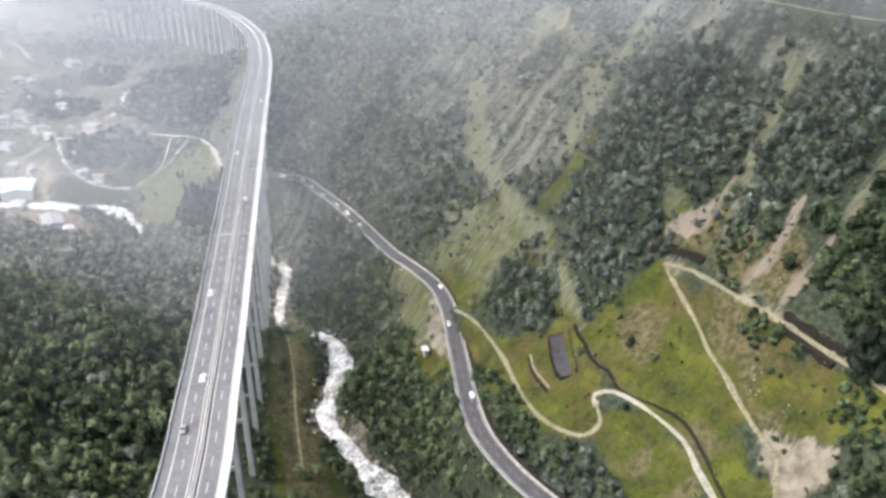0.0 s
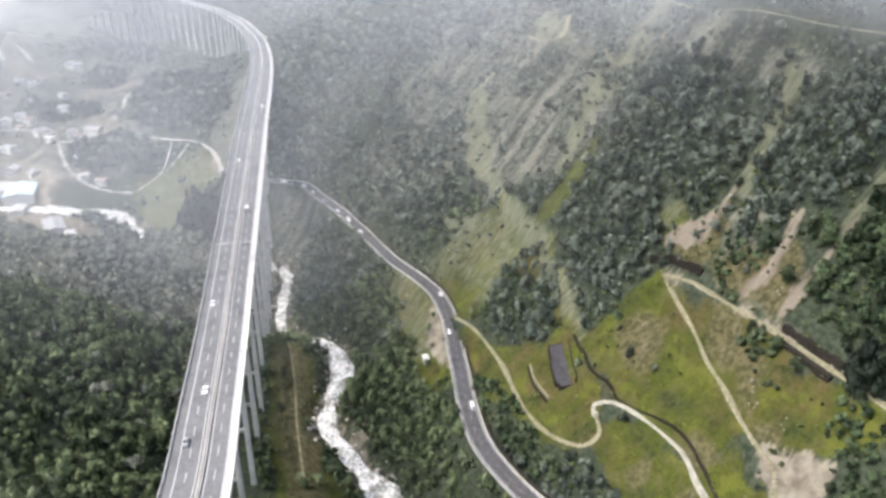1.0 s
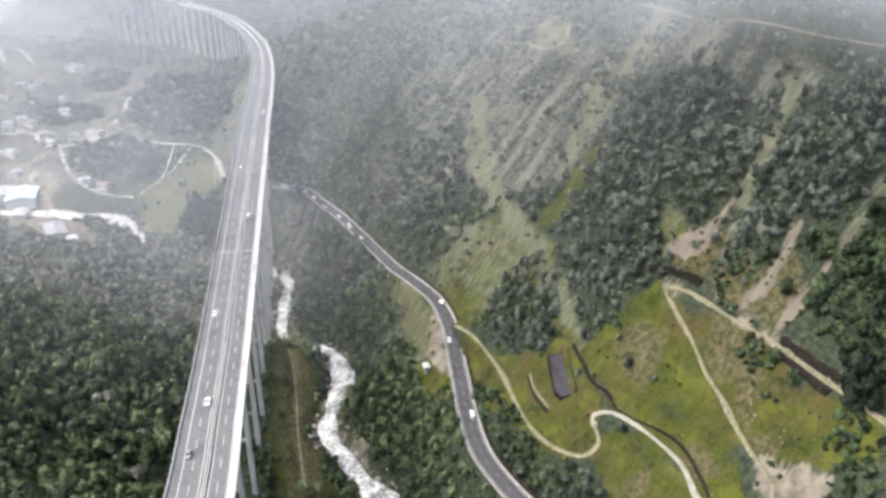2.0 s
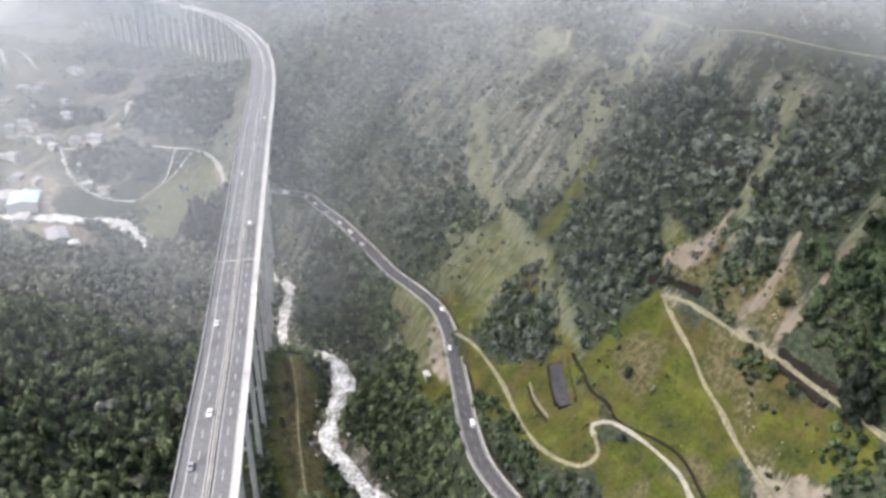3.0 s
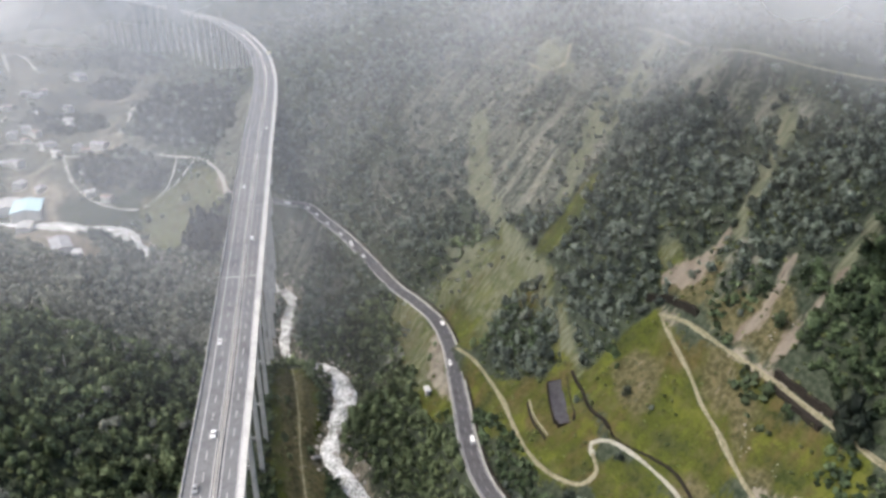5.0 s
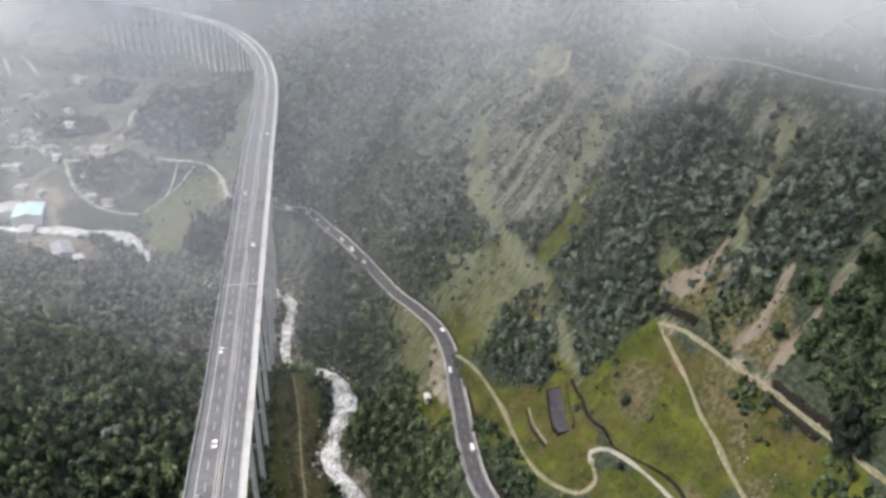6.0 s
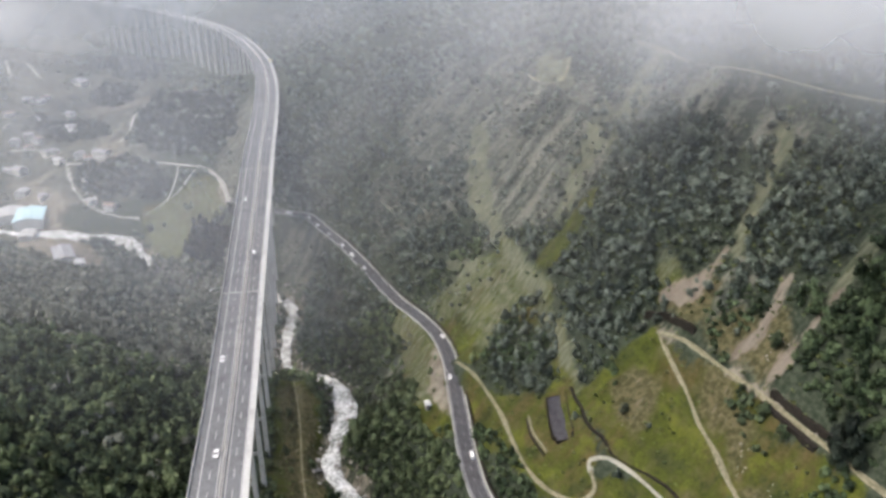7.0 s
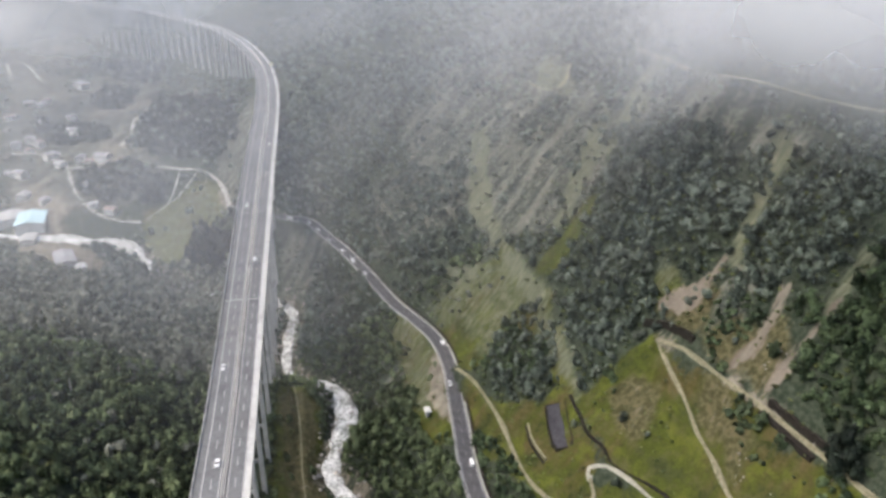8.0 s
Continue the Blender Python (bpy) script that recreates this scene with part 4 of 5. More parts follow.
    scatter("bushes", LOW, x, y, ground(x, y) + size * .4, size, size * .9, DEEP_LEAF, "dark green bushes crowding the slopes beside the tracks", "shrubs")
    x, y = stand(-140, 200, 430, 760, 4.3)
    bare_hill = np.maximum(within(DRY, x, y), within([[(40, 556), (33, 495), (36, 472), (51, 432), (58, 450), (66, 485), (75, 517)]], x, y))
    open_land = np.maximum(np.maximum(.6 * within(GRASS, x, y), within(SCRUB, x, y)), .5 * (valley(RL, x, y)[1] > 0)) * (1 - .7 * bare_hill)
    k = clear_of(x, y) & (rng.uniform(size=x.shape) < open_land * np.clip(.75 + .7 * noise2((.84 * x + .54 * y) * .3, .84 * y - .54 * x, 12, 52), .12, .95))
    x, y = x[k], y[k]
    size = rng.uniform(1.0, 2.7, x.shape)
    scatter("shrubs", FAR, x, y, ground(x, y) + size * .4, size, size * .8, SCRUB_LEAF, "grey-green scrub on the high slopes", "shrubs")


def make_trees(x, y):
    z = ground(x, y)
    masters = []
    for k, (v, f) in enumerate(FULL):
        tree = tagged(new("tree"), "dark green broad-leaved tree in the dense hillside forest", "tree", "trees on the near slopes")
        bm = bmesh.new()
        m = Matrix.Translation((0, 0, 1.4))
        bmesh.ops.create_cone(bm, segments=7, radius1=.26, radius2=.12, depth=3.8, matrix=m)
        for j in range(4):
            limb = Matrix.Translation((0, 0, 2.2 + .3 * j)) @ Matrix.Rotation(j * 1.7 + k, 4, "Z") @ Matrix.Rotation(.75, 4, "X") @ Matrix.Translation((0, 0, .9))
            bmesh.ops.create_cone(bm, segments=5, radius1=.11, radius2=.04, depth=1.9, matrix=limb)
        part("trunk", bm, BARK, tree, "grey-brown trunk with limbs")
        crown = new("crown", triangle_mesh("crown", v * 3.1 + (0, 0, 3.6), f, LEAF))
        crown.parent = tree
        masters.append(tree)
    used = set()
    for i in range(len(x)):
        k = i % len(masters)
        s = rng.uniform(.7, 1.25) + .5 * rng.uniform(0, 1) ** 3
        m = Matrix.Translation((x[i], y[i], z[i])) @ Matrix.Rotation(rng.uniform(0, 6.28), 4, "Z") @ Matrix.Diagonal((s, s, s * rng.uniform(.9, 1.15), 1))
        if k not in used:
            used.add(k)
            masters[k].matrix_basis = m
        else:
            copy_thing(masters[k], Matrix.Identity(4)).matrix_basis = m


forest()


def lone_trees():
    """Trees and bushes that stand out by themselves on the open slopes."""
    v, f = FULL[3]
    for x, y, s, tall in ((146.5, 219, 1.7, 1.7), (149.5, 213, 1.4, 1.4), (144, 214, 1.2, 1.2), (151, 221, 1.3, 1.3), (85.4, 288, .85, .8)):
        tree = tagged(new("tree"), "dark round tree standing alone on the grass slope" if tall < 1.2 else "tall dark tree beside a dirt track", "tree", "lone trees")
        bm = bmesh.new()
        bmesh.ops.create_cone(bm, segments=7, radius1=.26, radius2=.12, depth=3.0, matrix=Matrix.Translation((0, 0, 1.0)))
        part("trunk", bm, BARK, tree, "grey-brown trunk")
        crown = new("crown", triangle_mesh("crown", v * (3.1, 3.1, 3.1 * tall) + (0, 0, 1.0 + 2.4 * tall), f, SHADED_LEAF))
        crown.parent = tree
        z = float(ground(np.array([x]), np.array([y]))[0])
        tree.matrix_basis = Matrix.Translation((x, y, z)) @ Matrix.Rotation(x, 4, "Z") @ Matrix.Diagonal((s, s, s, 1))


lone_trees()


def dead_tree(x, y, high, lean):
    """A bare pale trunk with a few broken limbs, standing above the canopy."""
    tree = tagged(new("dead_tree"), "bare pale dead tree standing above the forest canopy", "tree", "dead trees")
    bm = bmesh.new()
    bmesh.ops.create_cone(bm, segments=7, radius1=.3, radius2=.1, depth=high, matrix=Matrix.Translation((0, 0, high / 2)))
    part("trunk", bm, PALE_BARK, tree, "bare pale grey trunk")
    for j in range(5):
        bm = bmesh.new()
        bmesh.ops.create_cone(bm, segments=5, radius1=.1, radius2=.03, depth=2.4,
                              matrix=Matrix.Translation((0, 0, high * (.5 + .1 * j))) @ Matrix.Rotation(j * 2.3, 4, "Z") @ Matrix.Rotation(.8, 4, "X") @ Matrix.Translation((0, 0, 1.1)))
        part("limb", bm, PALE_BARK, tree, "bare broken limb")
    z = float(ground(np.array([x]), np.array([y]))[0])
    tree.matrix_basis = pose(x, y, z - .3, lean, 0, 30)


PALE_BARK = plain("pale_dead_wood", (0.4, 0.38, 0.34), (0.55, 0.53, 0.48), 0.4, 0.9)
dead_tree(-189, 308, 14, 3)
dead_tree(-186, 352, 13, -4)


# ---- boulders along the river ----
def boulders():
    line = cut(RL, 150, 900, 5.0)
    t = np.gradient(line[:, :2], axis=0)
    t /= np.linalg.norm(t, axis=1)[:, None]
    verts, tris, spots, count = [], [], [], 0
    shapes = [lump(1.0, .7, .25) for _ in range(5)]
    for p, d in zip(line, t):
        for _ in range(3):
            o = rng.choice((-1, 1)) * rng.uniform(1.5, 13)
            x, y = p[0] + o * d[1] + rng.uniform(-2, 2), p[1] - o * d[0] + rng.uniform(-2, 2)
            v, f = shapes[rng.integers(5)]
            s = rng.uniform(.5, 1.9)
            verts.append(v * s + (x, y, 0))
            spots.append((x, y, p[2], s, len(v)))
            tris.append(f + count)
            count += len(v)
    q = np.array(spots)
    z = np.maximum(ground(q[:, 0], q[:, 1]), q[:, 2]) + .15 * q[:, 3]
    verts = [v + (0, 0, h) for v, h in zip(verts, z)]
    tagged(new("boulders", triangle_mesh("boulders", np.vstack(verts), np.vstack(tris), ROCK)), "grey river boulders along the white water", "boulders", kind="stuff")


boulders()


def lone_boulders():
    """Pale blocks fallen beside the hillside track, and rubble below it."""
    first = None
    for i in range(46):
        u = i % 12 / 11
        x, y = 143.5 + 5.5 * u + rng.uniform(-.8, .8), 243 - 17 * u + rng.uniform(-1, 1)
        if i > 11:
            x, y = 120 + 5 * rng.uniform(), 234 + 13 * rng.uniform()
        if i > 24:
            x, y = 119 + 10 * rng.uniform(), 203 + 22 * rng.uniform()
        if i > 38:
            x, y = 138 + 9 * rng.uniform(), 266 + 18 * rng.uniform()
        z = float(ground(np.array([x]), np.array([y]))[0])
        s = rng.uniform(.3, .85)
        m = Matrix.Translation((x, y, z + .25 * s)) @ Matrix.Rotation(rng.uniform(0, 6.28), 4, "Z") @ Matrix.Diagonal((s, s * rng.uniform(.7, 1.2), s * rng.uniform(.6, .9), 1))
        if first is None:
            first = tagged(new("boulder", triangle_mesh("boulder", *lump(1.0, .8, .22), PALE_ROCK)), "pale fallen rock beside a hillside dirt track", "boulder", "fallen rocks")
            first.matrix_basis = m
        else:
            copy_thing(first, Matrix.Identity(4)).matrix_basis = m


PALE_ROCK = plain("pale_rock", (0.14, 0.13, 0.11), (0.24, 0.225, 0.2), 0.6, 0.9, 0.2)
lone_boulders()


# ---- haze and cloud sheets ----
def haze_sheet(far, thick, name="mist"):
    """A sheet standing in for haze across the valley, thinning out where it meets the ground."""
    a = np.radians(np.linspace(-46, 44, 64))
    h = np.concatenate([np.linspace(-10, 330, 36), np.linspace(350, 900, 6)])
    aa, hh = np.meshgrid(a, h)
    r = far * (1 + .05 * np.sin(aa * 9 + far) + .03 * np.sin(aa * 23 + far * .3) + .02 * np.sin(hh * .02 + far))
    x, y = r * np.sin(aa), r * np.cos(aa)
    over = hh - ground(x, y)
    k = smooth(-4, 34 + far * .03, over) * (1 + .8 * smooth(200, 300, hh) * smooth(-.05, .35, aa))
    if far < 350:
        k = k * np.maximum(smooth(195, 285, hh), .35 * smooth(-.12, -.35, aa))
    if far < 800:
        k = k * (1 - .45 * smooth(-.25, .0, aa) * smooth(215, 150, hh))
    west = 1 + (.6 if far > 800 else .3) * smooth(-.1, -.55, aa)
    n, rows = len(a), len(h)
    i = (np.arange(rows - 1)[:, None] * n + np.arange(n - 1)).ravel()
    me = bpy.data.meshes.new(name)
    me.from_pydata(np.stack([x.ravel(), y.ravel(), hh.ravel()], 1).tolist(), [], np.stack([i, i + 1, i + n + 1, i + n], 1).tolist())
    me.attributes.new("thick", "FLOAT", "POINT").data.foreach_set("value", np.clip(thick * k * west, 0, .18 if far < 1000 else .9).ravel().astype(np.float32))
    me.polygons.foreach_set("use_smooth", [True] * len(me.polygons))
    me.materials.append(HAZE_CLOUD)
    tagged(new(name, me), "thin white sheet standing in for haze across the valley", "mist", kind="stuff")


# sheets added at set distances to build up the haze
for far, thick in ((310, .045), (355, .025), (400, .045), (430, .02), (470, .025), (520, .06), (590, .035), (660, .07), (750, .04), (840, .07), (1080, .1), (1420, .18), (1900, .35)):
    haze_sheet(far, thick)


def cloud(name, x0, x1, y0, foot, full, thick, seed):
    """A sheet of low cloud and haze along the hillside: thin at its ragged foot, dense higher up."""
    u, v = np.meshgrid(np.linspace(0, 1, 44), np.linspace(0, 1, 56))
    x, z = x0 + u * (x1 - x0), foot - 30 + v * (560 - foot)
    y = y0 + 10 * noise2(x, z, 60, seed) + .25 * (x1 - x)
    k = smooth(foot, full, z + 24 * noise2(x, z * .6, 55, seed + 1) + 9 * noise2(x, z, 23, seed + 2)) * smooth(.02, .24, u + .08 * noise2(x, z, 60, seed + 3))
    k = k * smooth(-3, 45, z - ground(x, y)) * smooth(1.0, .85, u)
    i = (np.arange(55)[:, None] * 44 + np.arange(43)).ravel()
    me = bpy.data.meshes.new(name)
    me.from_pydata(np.stack([x.ravel(), y.ravel(), z.ravel()], 1).tolist(), [], np.stack([i, i + 1, i + 45, i + 44], 1).tolist())
    me.attributes.new("thick", "FLOAT", "POINT").data.foreach_set("value", np.clip(thick * k, 0, .3).ravel().astype(np.float32))
    me.polygons.foreach_set("use_smooth", [True] * len(me.polygons))
    me.materials.append(HAZE_CLOUD)
    tagged(new(name, me), "sheet of white low cloud and haze along the hillside", "cloud", kind="stuff")


for layer in range(7):
    cloud("cloud", 24 + 5 * layer, 330 + 4 * layer, 190 + 7 * layer, 265 + layer, 320 + layer, .3, 61 + 5 * layer)
# three broad thin layers added behind, as haze over the upper hill
for layer in range(3):
    cloud("cloud", -60, 420, 285 + 12 * layer, 222 + 8 * layer, 335, .15, 141 + 5 * layer)


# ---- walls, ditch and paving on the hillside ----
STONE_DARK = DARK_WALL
PAVING = plain("dark_paving", (0.034, 0.033, 0.038), (0.06, 0.058, 0.065), 1.2, 0.9, 0.2, big=6.0)
ROOF_GREY = plain("grey_sheet_roof", (0.24, 0.24, 0.25), (0.32, 0.32, 0.33), 2.0, 0.6, 0.4, big=6.0)
ROOF_BLUE = plain("pale_blue_sheet_roof", (0.42, 0.62, 0.68), (0.55, 0.74, 0.78), 3.0, 0.5, 0.4, big=12.0)
ROOF_WHITE = plain("white_sheet_roof", (0.36, 0.36, 0.355), (0.5, 0.5, 0.485), 2.0, 0.6, 0.4, big=7.0)
ROOF_TILE = plain("clay_tile_roof", (0.22, 0.17, 0.145), (0.32, 0.265, 0.235), 0.8, 0.85, big=4.0)
PLASTER = plain("white_plaster", (0.55, 0.54, 0.51), (0.68, 0.67, 0.64), 1.2, 0.9, big=5.0)
GLASS = shader("dark_window_glass", 0.12, 0.5)[0]
GLASS.node_tree.nodes["Principled BSDF"].inputs["Base Color"].default_value = (0.03, 0.035, 0.04, 1)
RUBBER = plain("tyre_rubber", (0.015, 0.015, 0.015), (0.03, 0.03, 0.03), 0.1, 0.9)
CAR_WHITE = plain("white_car_paint", (0.78, 0.78, 0.77), (0.82, 0.82, 0.81), 2.0, 0.3, 0.5)
CAR_GREY = plain("grey_car_paint", (0.2, 0.21, 0.22), (0.26, 0.27, 0.28), 2.0, 0.3, 0.5)
CAR_SILVER = plain("silver_car_paint", (0.45, 0.45, 0.46), (0.52, 0.52, 0.53), 2.0, 0.3, 0.5)
YELLOW = plain("yellow_sign_paint", (0.6, 0.55, 0.35), (0.7, 0.64, 0.42), 1.0, 0.5)


def on_ground(pts, step=2.0):
    line = spline([(x, y, 0) for x, y in pts], step)
    line[:, 2] = ground(line[:, 0], line[:, 1])
    return line


def wall(pts, low, high, thick, label, stone=None):
    line = on_ground(pts)
    z = line[:, 2].copy()
    for _ in range(6):
        z[1:-1] = (z[:-2] + 2 * z[1:-1] + z[2:]) / 4
    line[:, 2] = z
    h = [high * (1 + .25 * math.sin(i * 1.7) * math.sin(i * .6)) for i in range(len(line))]
    verts, faces = closed_strip(line, [(-thick / 2, low), (-thick / 2, 0), (thick / 2, 0), (thick / 2, low)])
    verts = [(x, y, zz + (h[i // 4] if i % 4 in (1, 2) else 0)) for i, (x, y, zz) in enumerate(verts)]
    tagged(link_mesh("retaining_wall", verts, faces, stone or STONE_DARK), label, "wall")


wall([(103, 331), (111, 325), (117, 316), (121, 308)], -2.5, 3.0, 1.8, "stone retaining wall above a track bend, dark with painted shade")
wall([(138, 258), (142, 246), (146, 234), (150, 226)], -3.0, 3.4, 1.8, "stone retaining wall above a dirt track, dark with painted shade")
# dark wall put where the drop below the track is in shadow
wall([(133, 254), (138, 238), (142, 225)], -7.0, 0.5, 2.6, "dark wall standing in for a shadowed drop below a dirt track")
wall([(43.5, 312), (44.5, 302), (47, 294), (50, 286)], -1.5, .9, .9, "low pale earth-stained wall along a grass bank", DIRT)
# dark strip standing in for the shadow at the low wall's foot
wall([(42.3, 311), (43.3, 301), (45.8, 293), (48.8, 285)], -1.5, .5, 1.0, "dark strip for the shadow at the foot of a low wall")


def build_ditch():
    line = on_ground([(66, 318), (69, 305), (71, 291), (80, 274), (92.7, 256.5), (100.5, 241), (103, 226), (104.5, 208), (106, 190)])
    # the bed lies above ground; its dark tone stands for a channel's shade
    ditch = tagged(link_mesh("channel_bed", *strip(line, [(-1.0, .2), (0, .12), (1.0, .2)]), STONE_DARK), "stone-lined drainage ditch beside a lane, recess shade in its dark colour", "ditch", kind="structure")
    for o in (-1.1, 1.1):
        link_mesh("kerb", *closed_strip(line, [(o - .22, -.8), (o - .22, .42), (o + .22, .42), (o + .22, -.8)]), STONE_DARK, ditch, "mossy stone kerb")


build_ditch()


def build_pad():
    xs, ys = np.linspace(-5.2, 5.2, 6), np.linspace(288, 317, 16)
    gx, gy = np.meshgrid(xs, ys)
    cx = 59 + (gy - 286) * -.02
    trim = np.where(gy < 291, .75, 1)
    x, y = cx + gx * trim, gy
    z = ground(x, y)
    z[:] = z.mean(1)[:, None] * .6 + z * .4
    for _ in range(4):
        z[1:-1] = (z[:-2] + 2 * z[1:-1] + z[2:]) / 4
    z += .5
    n = len(xs)
    i = (np.arange(len(ys) - 1)[:, None] * n + np.arange(n - 1)).ravel()
    top = np.stack([x.ravel(), y.ravel(), z.ravel()], 1)
    pad = tagged(link_mesh("paved_ramp", top.tolist(), np.stack([i, i + 1, i + n + 1, i + n], 1).tolist(), PAVING), "grey paved ramp on a grass terrace", "ramp", kind="structure")
    for k, out, high in ((0, .5, .15), (n - 1, 1.0, 1.1)):
        line = np.stack([x[:, k], y[:, k], z[:, k]], 1)
        link_mesh("edging", *closed_strip(line, [(-out, -3), (-out, high), (.35, high), (.35, -3)]), STONE_DARK, pad, "dark stone edging")
    for k in (0, -1):
        line = np.stack([x[k], y[k], z[k]], 1)
        link_mesh("edging", *closed_strip(line, [(-.3, -3), (-.3, .1), (.3, .1), (.3, -3)]), STONE_DARK, pad, "dark stone edging")


build_pad()


# ---- buildings ----
def house(x, y, w, d, h, turn, walls, roof, label, category="house", rise=0.22):
    ob = tagged(new(category.replace(" ", "_")), label, category, "buildings on the valley floor")
    bm = box(bmesh.new(), -w / 2, w / 2, -d / 2, d / 2, -3, h)
    part("wall", bm, walls, ob)
    bm = bmesh.new()
    e, top = .8, rise * w
    p = [(-w / 2 - e, h - .15), (0, h + top), (w / 2 + e, h - .15)]
    for (x0, z0), (x1, z1) in zip(p[:-1], p[1:]):
        q = [bm.verts.new((a, b, c)) for b in (-d / 2 - e, d / 2 + e) for a, c in ((x0, z0), (x1, z1), (x1, z1 + .35), (x0, z0 + .35))]
        for f in ((0, 1, 2, 3), (7, 6, 5, 4), (0, 4, 5, 1), (1, 5, 6, 2), (2, 6, 7, 3), (3, 7, 4, 0)):
            bm.faces.new([q[i] for i in f])
    part("roof", bm, roof, ob)
    for s in (-1, 1):
        bm = bmesh.new()
        a = [bm.verts.new(v) for v in ((-w / 2, s * d / 2, h - .01), (w / 2, s * d / 2, h - .01), (0, s * d / 2, h + top))]
        b = [bm.verts.new((v.co.x, v.co.y - s * .3, v.co.z)) for v in a]
        bm.faces.new(a), bm.faces.new(b[::-1])
        for i in range(3):
            bm.faces.new((a[i], b[i], b[(i + 1) % 3], a[(i + 1) % 3]))
        part("gable", bm, walls, ob)
    part("door", box(bmesh.new(), -.9, .9, -d / 2 - .08, -d / 2 + .1, 0, min(2.3, h - .4)), ROOF_GREY, ob, "dark door")
    count = max(1, int(d / 6))
    for s in (-1, 1):
        for k in range(count):
            c = -d / 2 + d * (k + .5) / count
            part("window", box(bmesh.new(), s * w / 2 - .07, s * w / 2 + .07, c - .8, c + .8, h * .4, h * .4 + 1.3), GLASS, ob, "dark window pane")
    z = float(ground(np.array([x]), np.array([y]))[0])
    ob.matrix_basis = pose(x, y, z + .2, 0, 0, turn)


house(-373, 648, 17, 33, 6, 33, PLASTER, ROOF_GREY, "long grey-roofed shed beside a white yard in the valley", "shed", .12)
house(-350, 632, 8, 12, 4, 33, PLASTER, ROOF_WHITE, "small white flat building beside a grey shed", "house", .08)
house(-482, 788, 30, 42, 9, 20, PLASTER, ROOF_BLUE, "large hall with a pale blue sheet roof beside the river", "hall", .1)
house(-520, 812, 26, 34, 8, 25, PLASTER, ROOF_WHITE, "large white-roofed hall beside the river", "hall", .1)
house(-468, 752, 14, 22, 7, 15, PLASTER, ROOF_WHITE, "white-roofed workshop beside a blue-roofed hall", "hall", .1)
TOWN = [(-700, 1393, 14, 18), (-591, 1130, 11, 13), (-454, 931, 12, 20), (-480, 945, 10, 12), (-569, 1011, 12, 16), (-541, 880, 12, 16), (-490, 838, 12, 12), (-390, 794, 9, 12), (-636, 1086, 11, 13),
        (-695, 1241, 12, 16), (-500, 962, 11, 14), (-620, 1050, 10, 12), (-600, 960, 10, 13), (-415, 805, 8, 10), (-686, 1380, 16, 20), (-695, 1262, 13, 16), (-623, 1197, 11, 15), (-599, 1144, 10, 14),
        (-577, 1039, 12, 13), (-623, 1082, 14, 12), (-647, 1064, 12, 16), (-524, 952, 10, 13), (-711, 1237, 13, 15), (-708, 1167, 12, 14), (-447, 868, 10, 12), (-658, 1155, 11, 13), (-583, 955, 12, 15)]
for i, (x, y, w, d) in enumerate(TOWN):
    roof = (ROOF_GREY, ROOF_WHITE, ROOF_GREY, ROOF_TILE)[i % 4]
    house(x, y, w, d, 4 + 2 * (i % 3), 37 * i % 180, PLASTER, roof, ("white-walled house with a grey sheet roof", "white-walled house with a white roof", "white-walled house with a grey sheet roof", "white-walled house with a clay tile roof")[i % 4] + " in the hazy valley")
house(-10, 351, 2.2, 3.8, 2.8, 12, PLASTER, ROOF_WHITE, "small white hut on the grass beside the mountain road", "hut", .1)


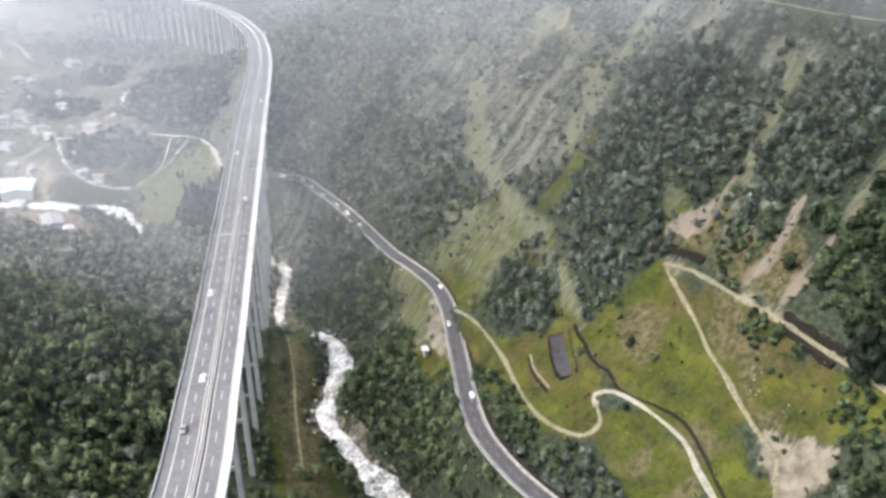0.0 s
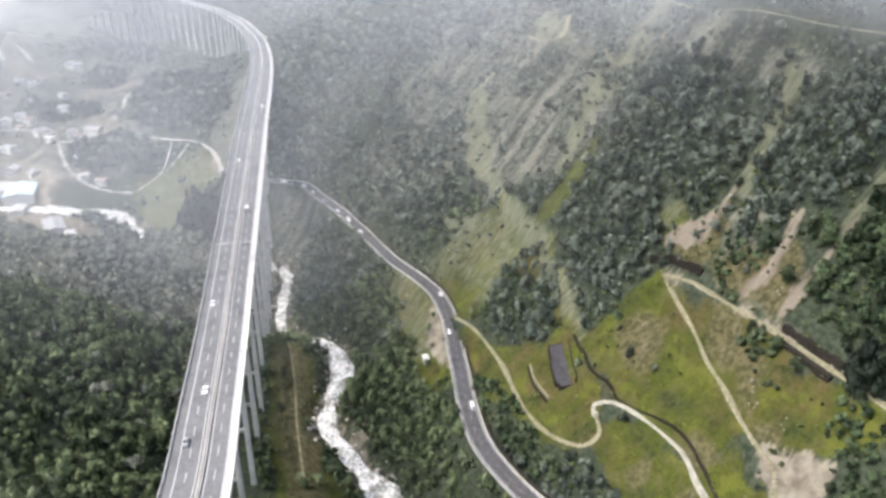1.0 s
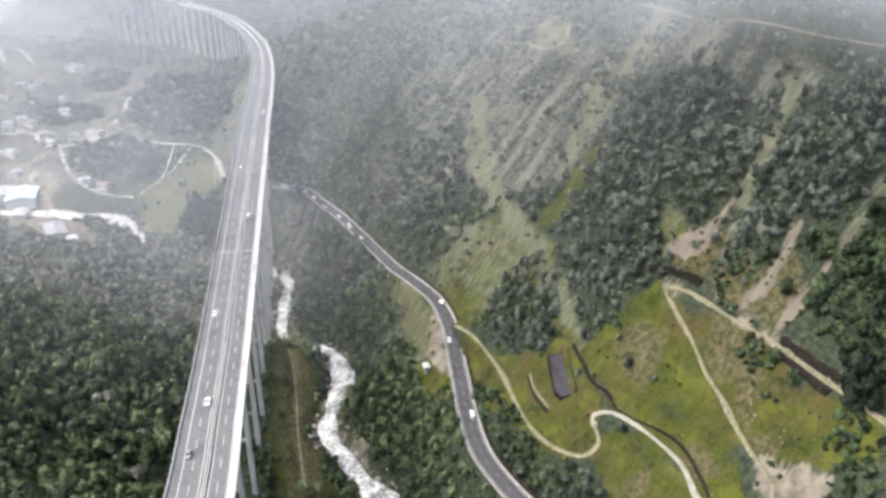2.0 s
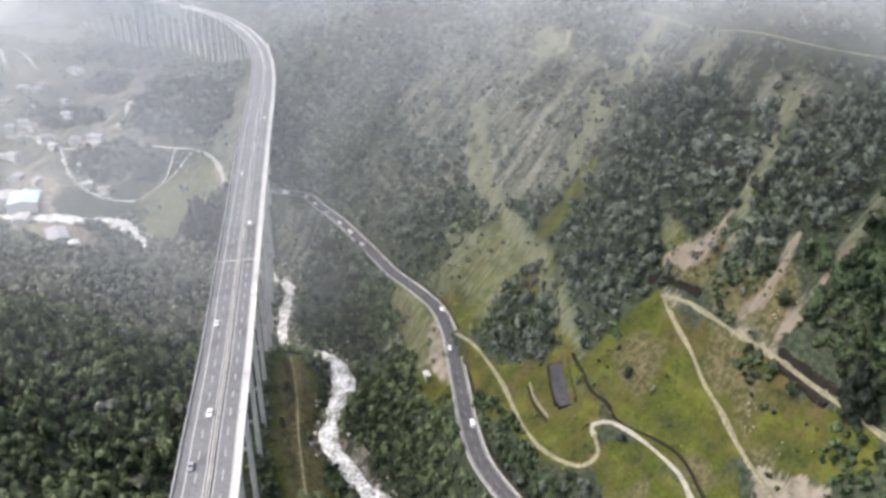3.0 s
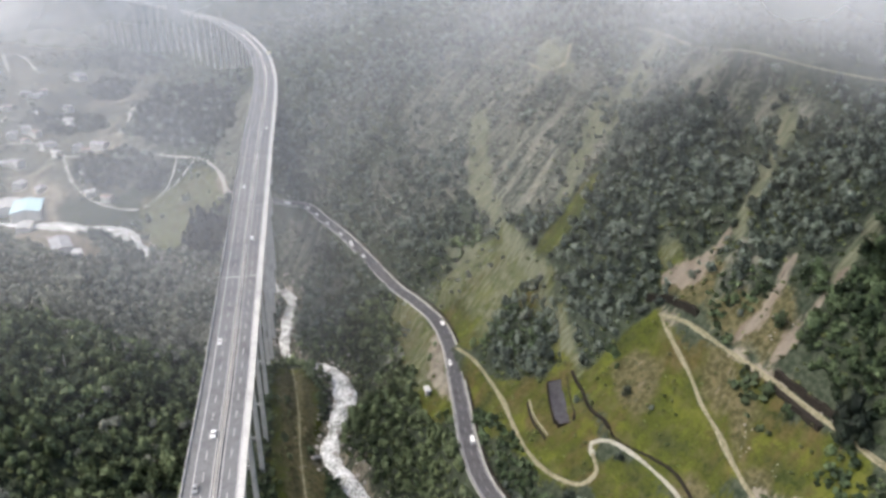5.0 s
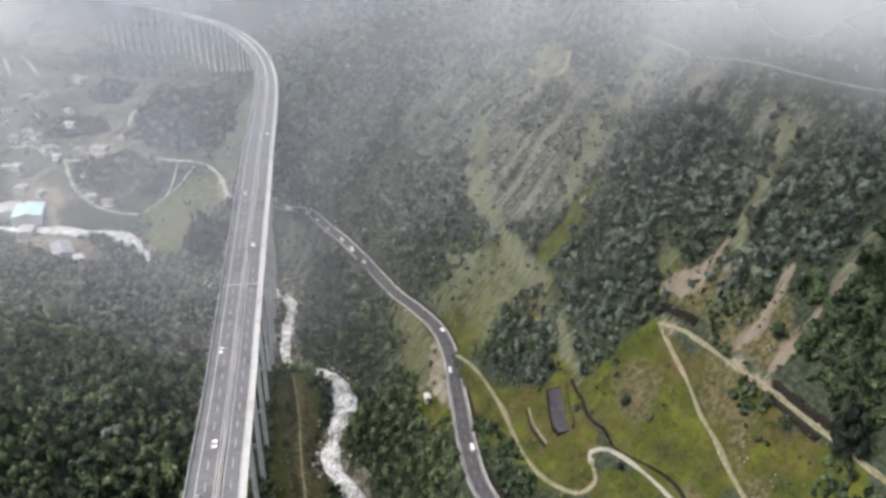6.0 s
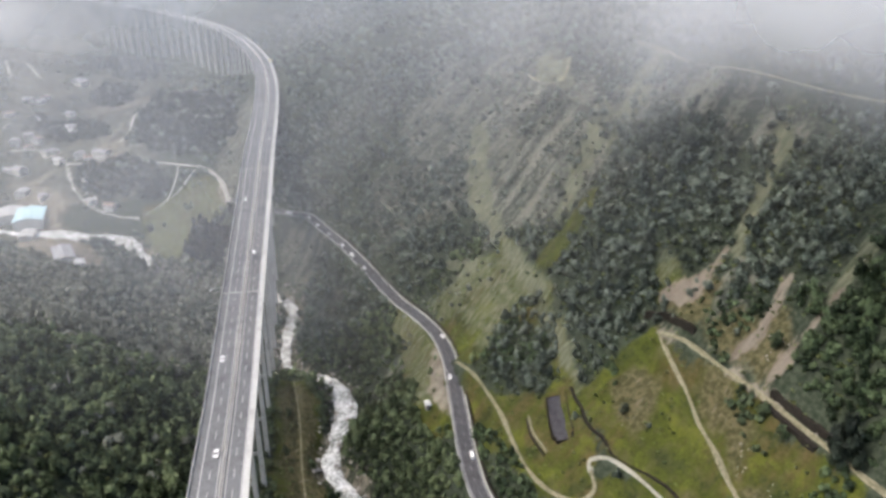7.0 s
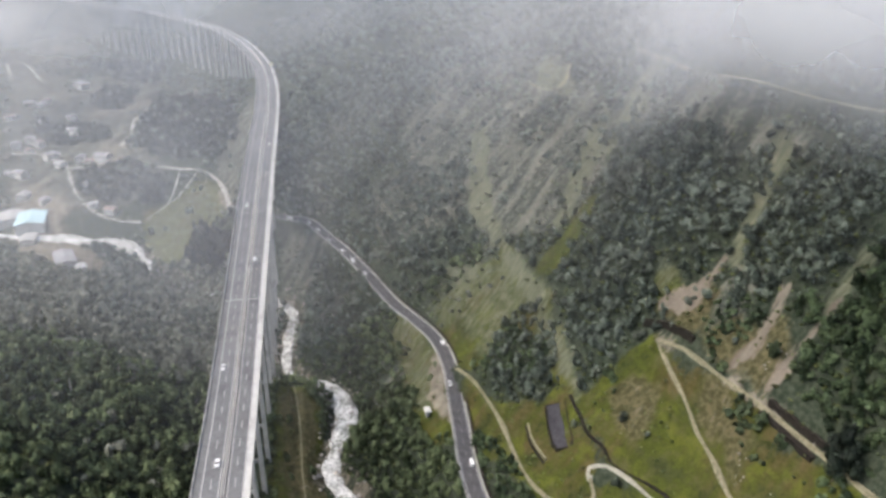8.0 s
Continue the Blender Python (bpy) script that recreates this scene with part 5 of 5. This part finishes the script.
# ---- vehicles ----
def car(paint, label, long=4.5, tall=1.5, van=False):
    ob = tagged(new("van" if van else "car"), label, "van" if van else "car", "vehicles on the roads")
    w, a = 1.85, long / 2
    hood = .62 * tall
    if van:
        side = [(-a, .35), (-a, tall - .1), (-a + .2, tall), (a - 1.6, tall), (a - .8, hood + .25), (a, hood), (a, .35)]
    else:
        side = [(-a, .35), (-a, hood), (-a + .5, hood + .05), (-a + .9, tall - .04), (-a + 1.3, tall), (a - 2.1, tall), (a - 1.2, hood + .06), (a - .1, hood - .12), (a, .5), (a, .35)]
    bm = bmesh.new()
    l = [bm.verts.new((-w / 2 + (.16 if z > hood + .1 else 0), y, z)) for y, z in side]
    r = [bm.verts.new((w / 2 - (.16 if z > hood + .1 else 0), y, z)) for y, z in side]
    bm.faces.new(l), bm.faces.new(r[::-1])
    for i in range(len(side)):
        j = (i + 1) % len(side)
        bm.faces.new((l[j], l[i], r[i], r[j]))
    bmesh.ops.recalc_face_normals(bm, faces=bm.faces)
    body = part("body", bm, paint, ob)
    front = (a - 1.52, a - .88) if van else (a - 2.04, a - 1.26)
    bm = bmesh.new()
    q = [bm.verts.new(v) for v in ((-.7, front[0], tall - .02), (.7, front[0], tall - .02), (.76, front[1], hood + .16 + (.17 if van else 0)), (-.76, front[1], hood + .16 + (.17 if van else 0)))]
    f = bm.faces.new(q)
    e = bmesh.ops.extrude_face_region(bm, geom=[f])
    bmesh.ops.translate(bm, verts=[v for v in e["geom"] if isinstance(v, bmesh.types.BMVert)], vec=(0, .06, .06))
    part("windscreen", bm, GLASS, ob, "dark windscreen")
    for s in (-1, 1):
        part("side_window", box(bmesh.new(), s * (w / 2 - .12) - .06, s * (w / 2 - .12) + .06, -a + 1.25, a - 2.0, hood + .12, tall - .16), GLASS, ob, "dark side window")
    for y in (-a + .8, a - .85):
        for s in (-1, 1):
            bm = bmesh.new()
            bmesh.ops.create_cone(bm, cap_ends=True, segments=14, radius1=.33, radius2=.33, depth=.22, matrix=Matrix.Translation((s * (w / 2 - .1), y, .33)) @ Matrix.Rotation(math.pi / 2, 4, "Y"))
            part("wheel", bm, RUBBER, ob)
    return ob


def on_line(line, near, offset, reverse=False, lift=.1):
    """The pose of a vehicle on a road near a place, offset to the right of its middle."""
    i = int(np.argmin(np.hypot(line[:, 0] - near[0], line[:, 1] - near[1])))
    i = min(max(i, 1), len(line) - 2)
    t = line[i + 1] - line[i - 1]
    t /= np.linalg.norm(t[:2])
    x, y = line[i, 0] + offset * t[1], line[i, 1] - offset * t[0]
    return pose(x, y, line[i, 2] + lift, 0, 0, math.degrees(math.atan2(t[1], t[0])) - 90 + (180 if reverse else 0))


def traffic():
    deck = cut(spline(DECK, 10.0), 0, 1600, 2.0)
    old = cut(ROADS[0][0], 0, along(ROADS[0][0])[-1], 1.0)
    white = car(CAR_WHITE, "white saloon car on the road", 4.5, 1.5)
    van = car(CAR_WHITE, "white delivery van on the road", 5.6, 2.3, True)
    grey = car(CAR_GREY, "dark grey saloon car on the road", 4.4, 1.5)
    silver = car(CAR_SILVER, "silver saloon car on the road", 4.3, 1.5)
    first = {}
    plan = [(white, deck, (-94, 231), -2.6, True), (white, deck, (-123, 423), 4.0, False), (white, deck, (-105, 300), -6.0, True), (grey, deck, (-90, 200), -6.1, True), (white, deck, (-152, 517), -5.8, True),
            (white, deck, (-176, 680), 6.5, False), (van, old, (-145, 640), 2.0, False), (white, old, (-123, 629), 2.0, False), (white, old, (-111, 612), 2.0, False), (silver, old, (-98, 592), 2.0, False), (white, old, (-85, 567), 2.0, False),
            (van, old, (-72, 547), 2.0, False), (white, old, (-59, 525), 2.0, False), (white, old, (-4, 418), -2.0, True), (white, old, (3, 372), 2.0, False), (van, old, (11, 301), -2.0, True)]
    for ob, line, near, off, back in plan:
        m = on_line(line, near, off, back)
        if ob.name in first:
            copy_thing(ob, m)
        else:
            first[ob.name] = True
            ob.matrix_basis = m


traffic()


def sign(near):
    deck = cut(spline(DECK, 10.0), 0, 1600, 2.0)
    ob = tagged(new("road_sign"), "pale yellow motorway sign on a post beside the bridge", "road sign")
    part("post", box(bmesh.new(), -.2, .2, -.2, .2, -.5, 8), CONCRETE_PIER, ob, "grey steel post")
    part("panel", box(bmesh.new(), -4.5, 1.0, -.12, -.25, 5, 9), YELLOW, ob, "pale yellow sign panel")
    ob.matrix_basis = on_line(deck, near, 12.6, False, 0)
    part("bracket", box(bmesh.new(), -1.2, .2, -.2, .2, -.9, -.4), CONCRETE_PIER, ob, "steel bracket on the parapet")


sign((-255, 1040))
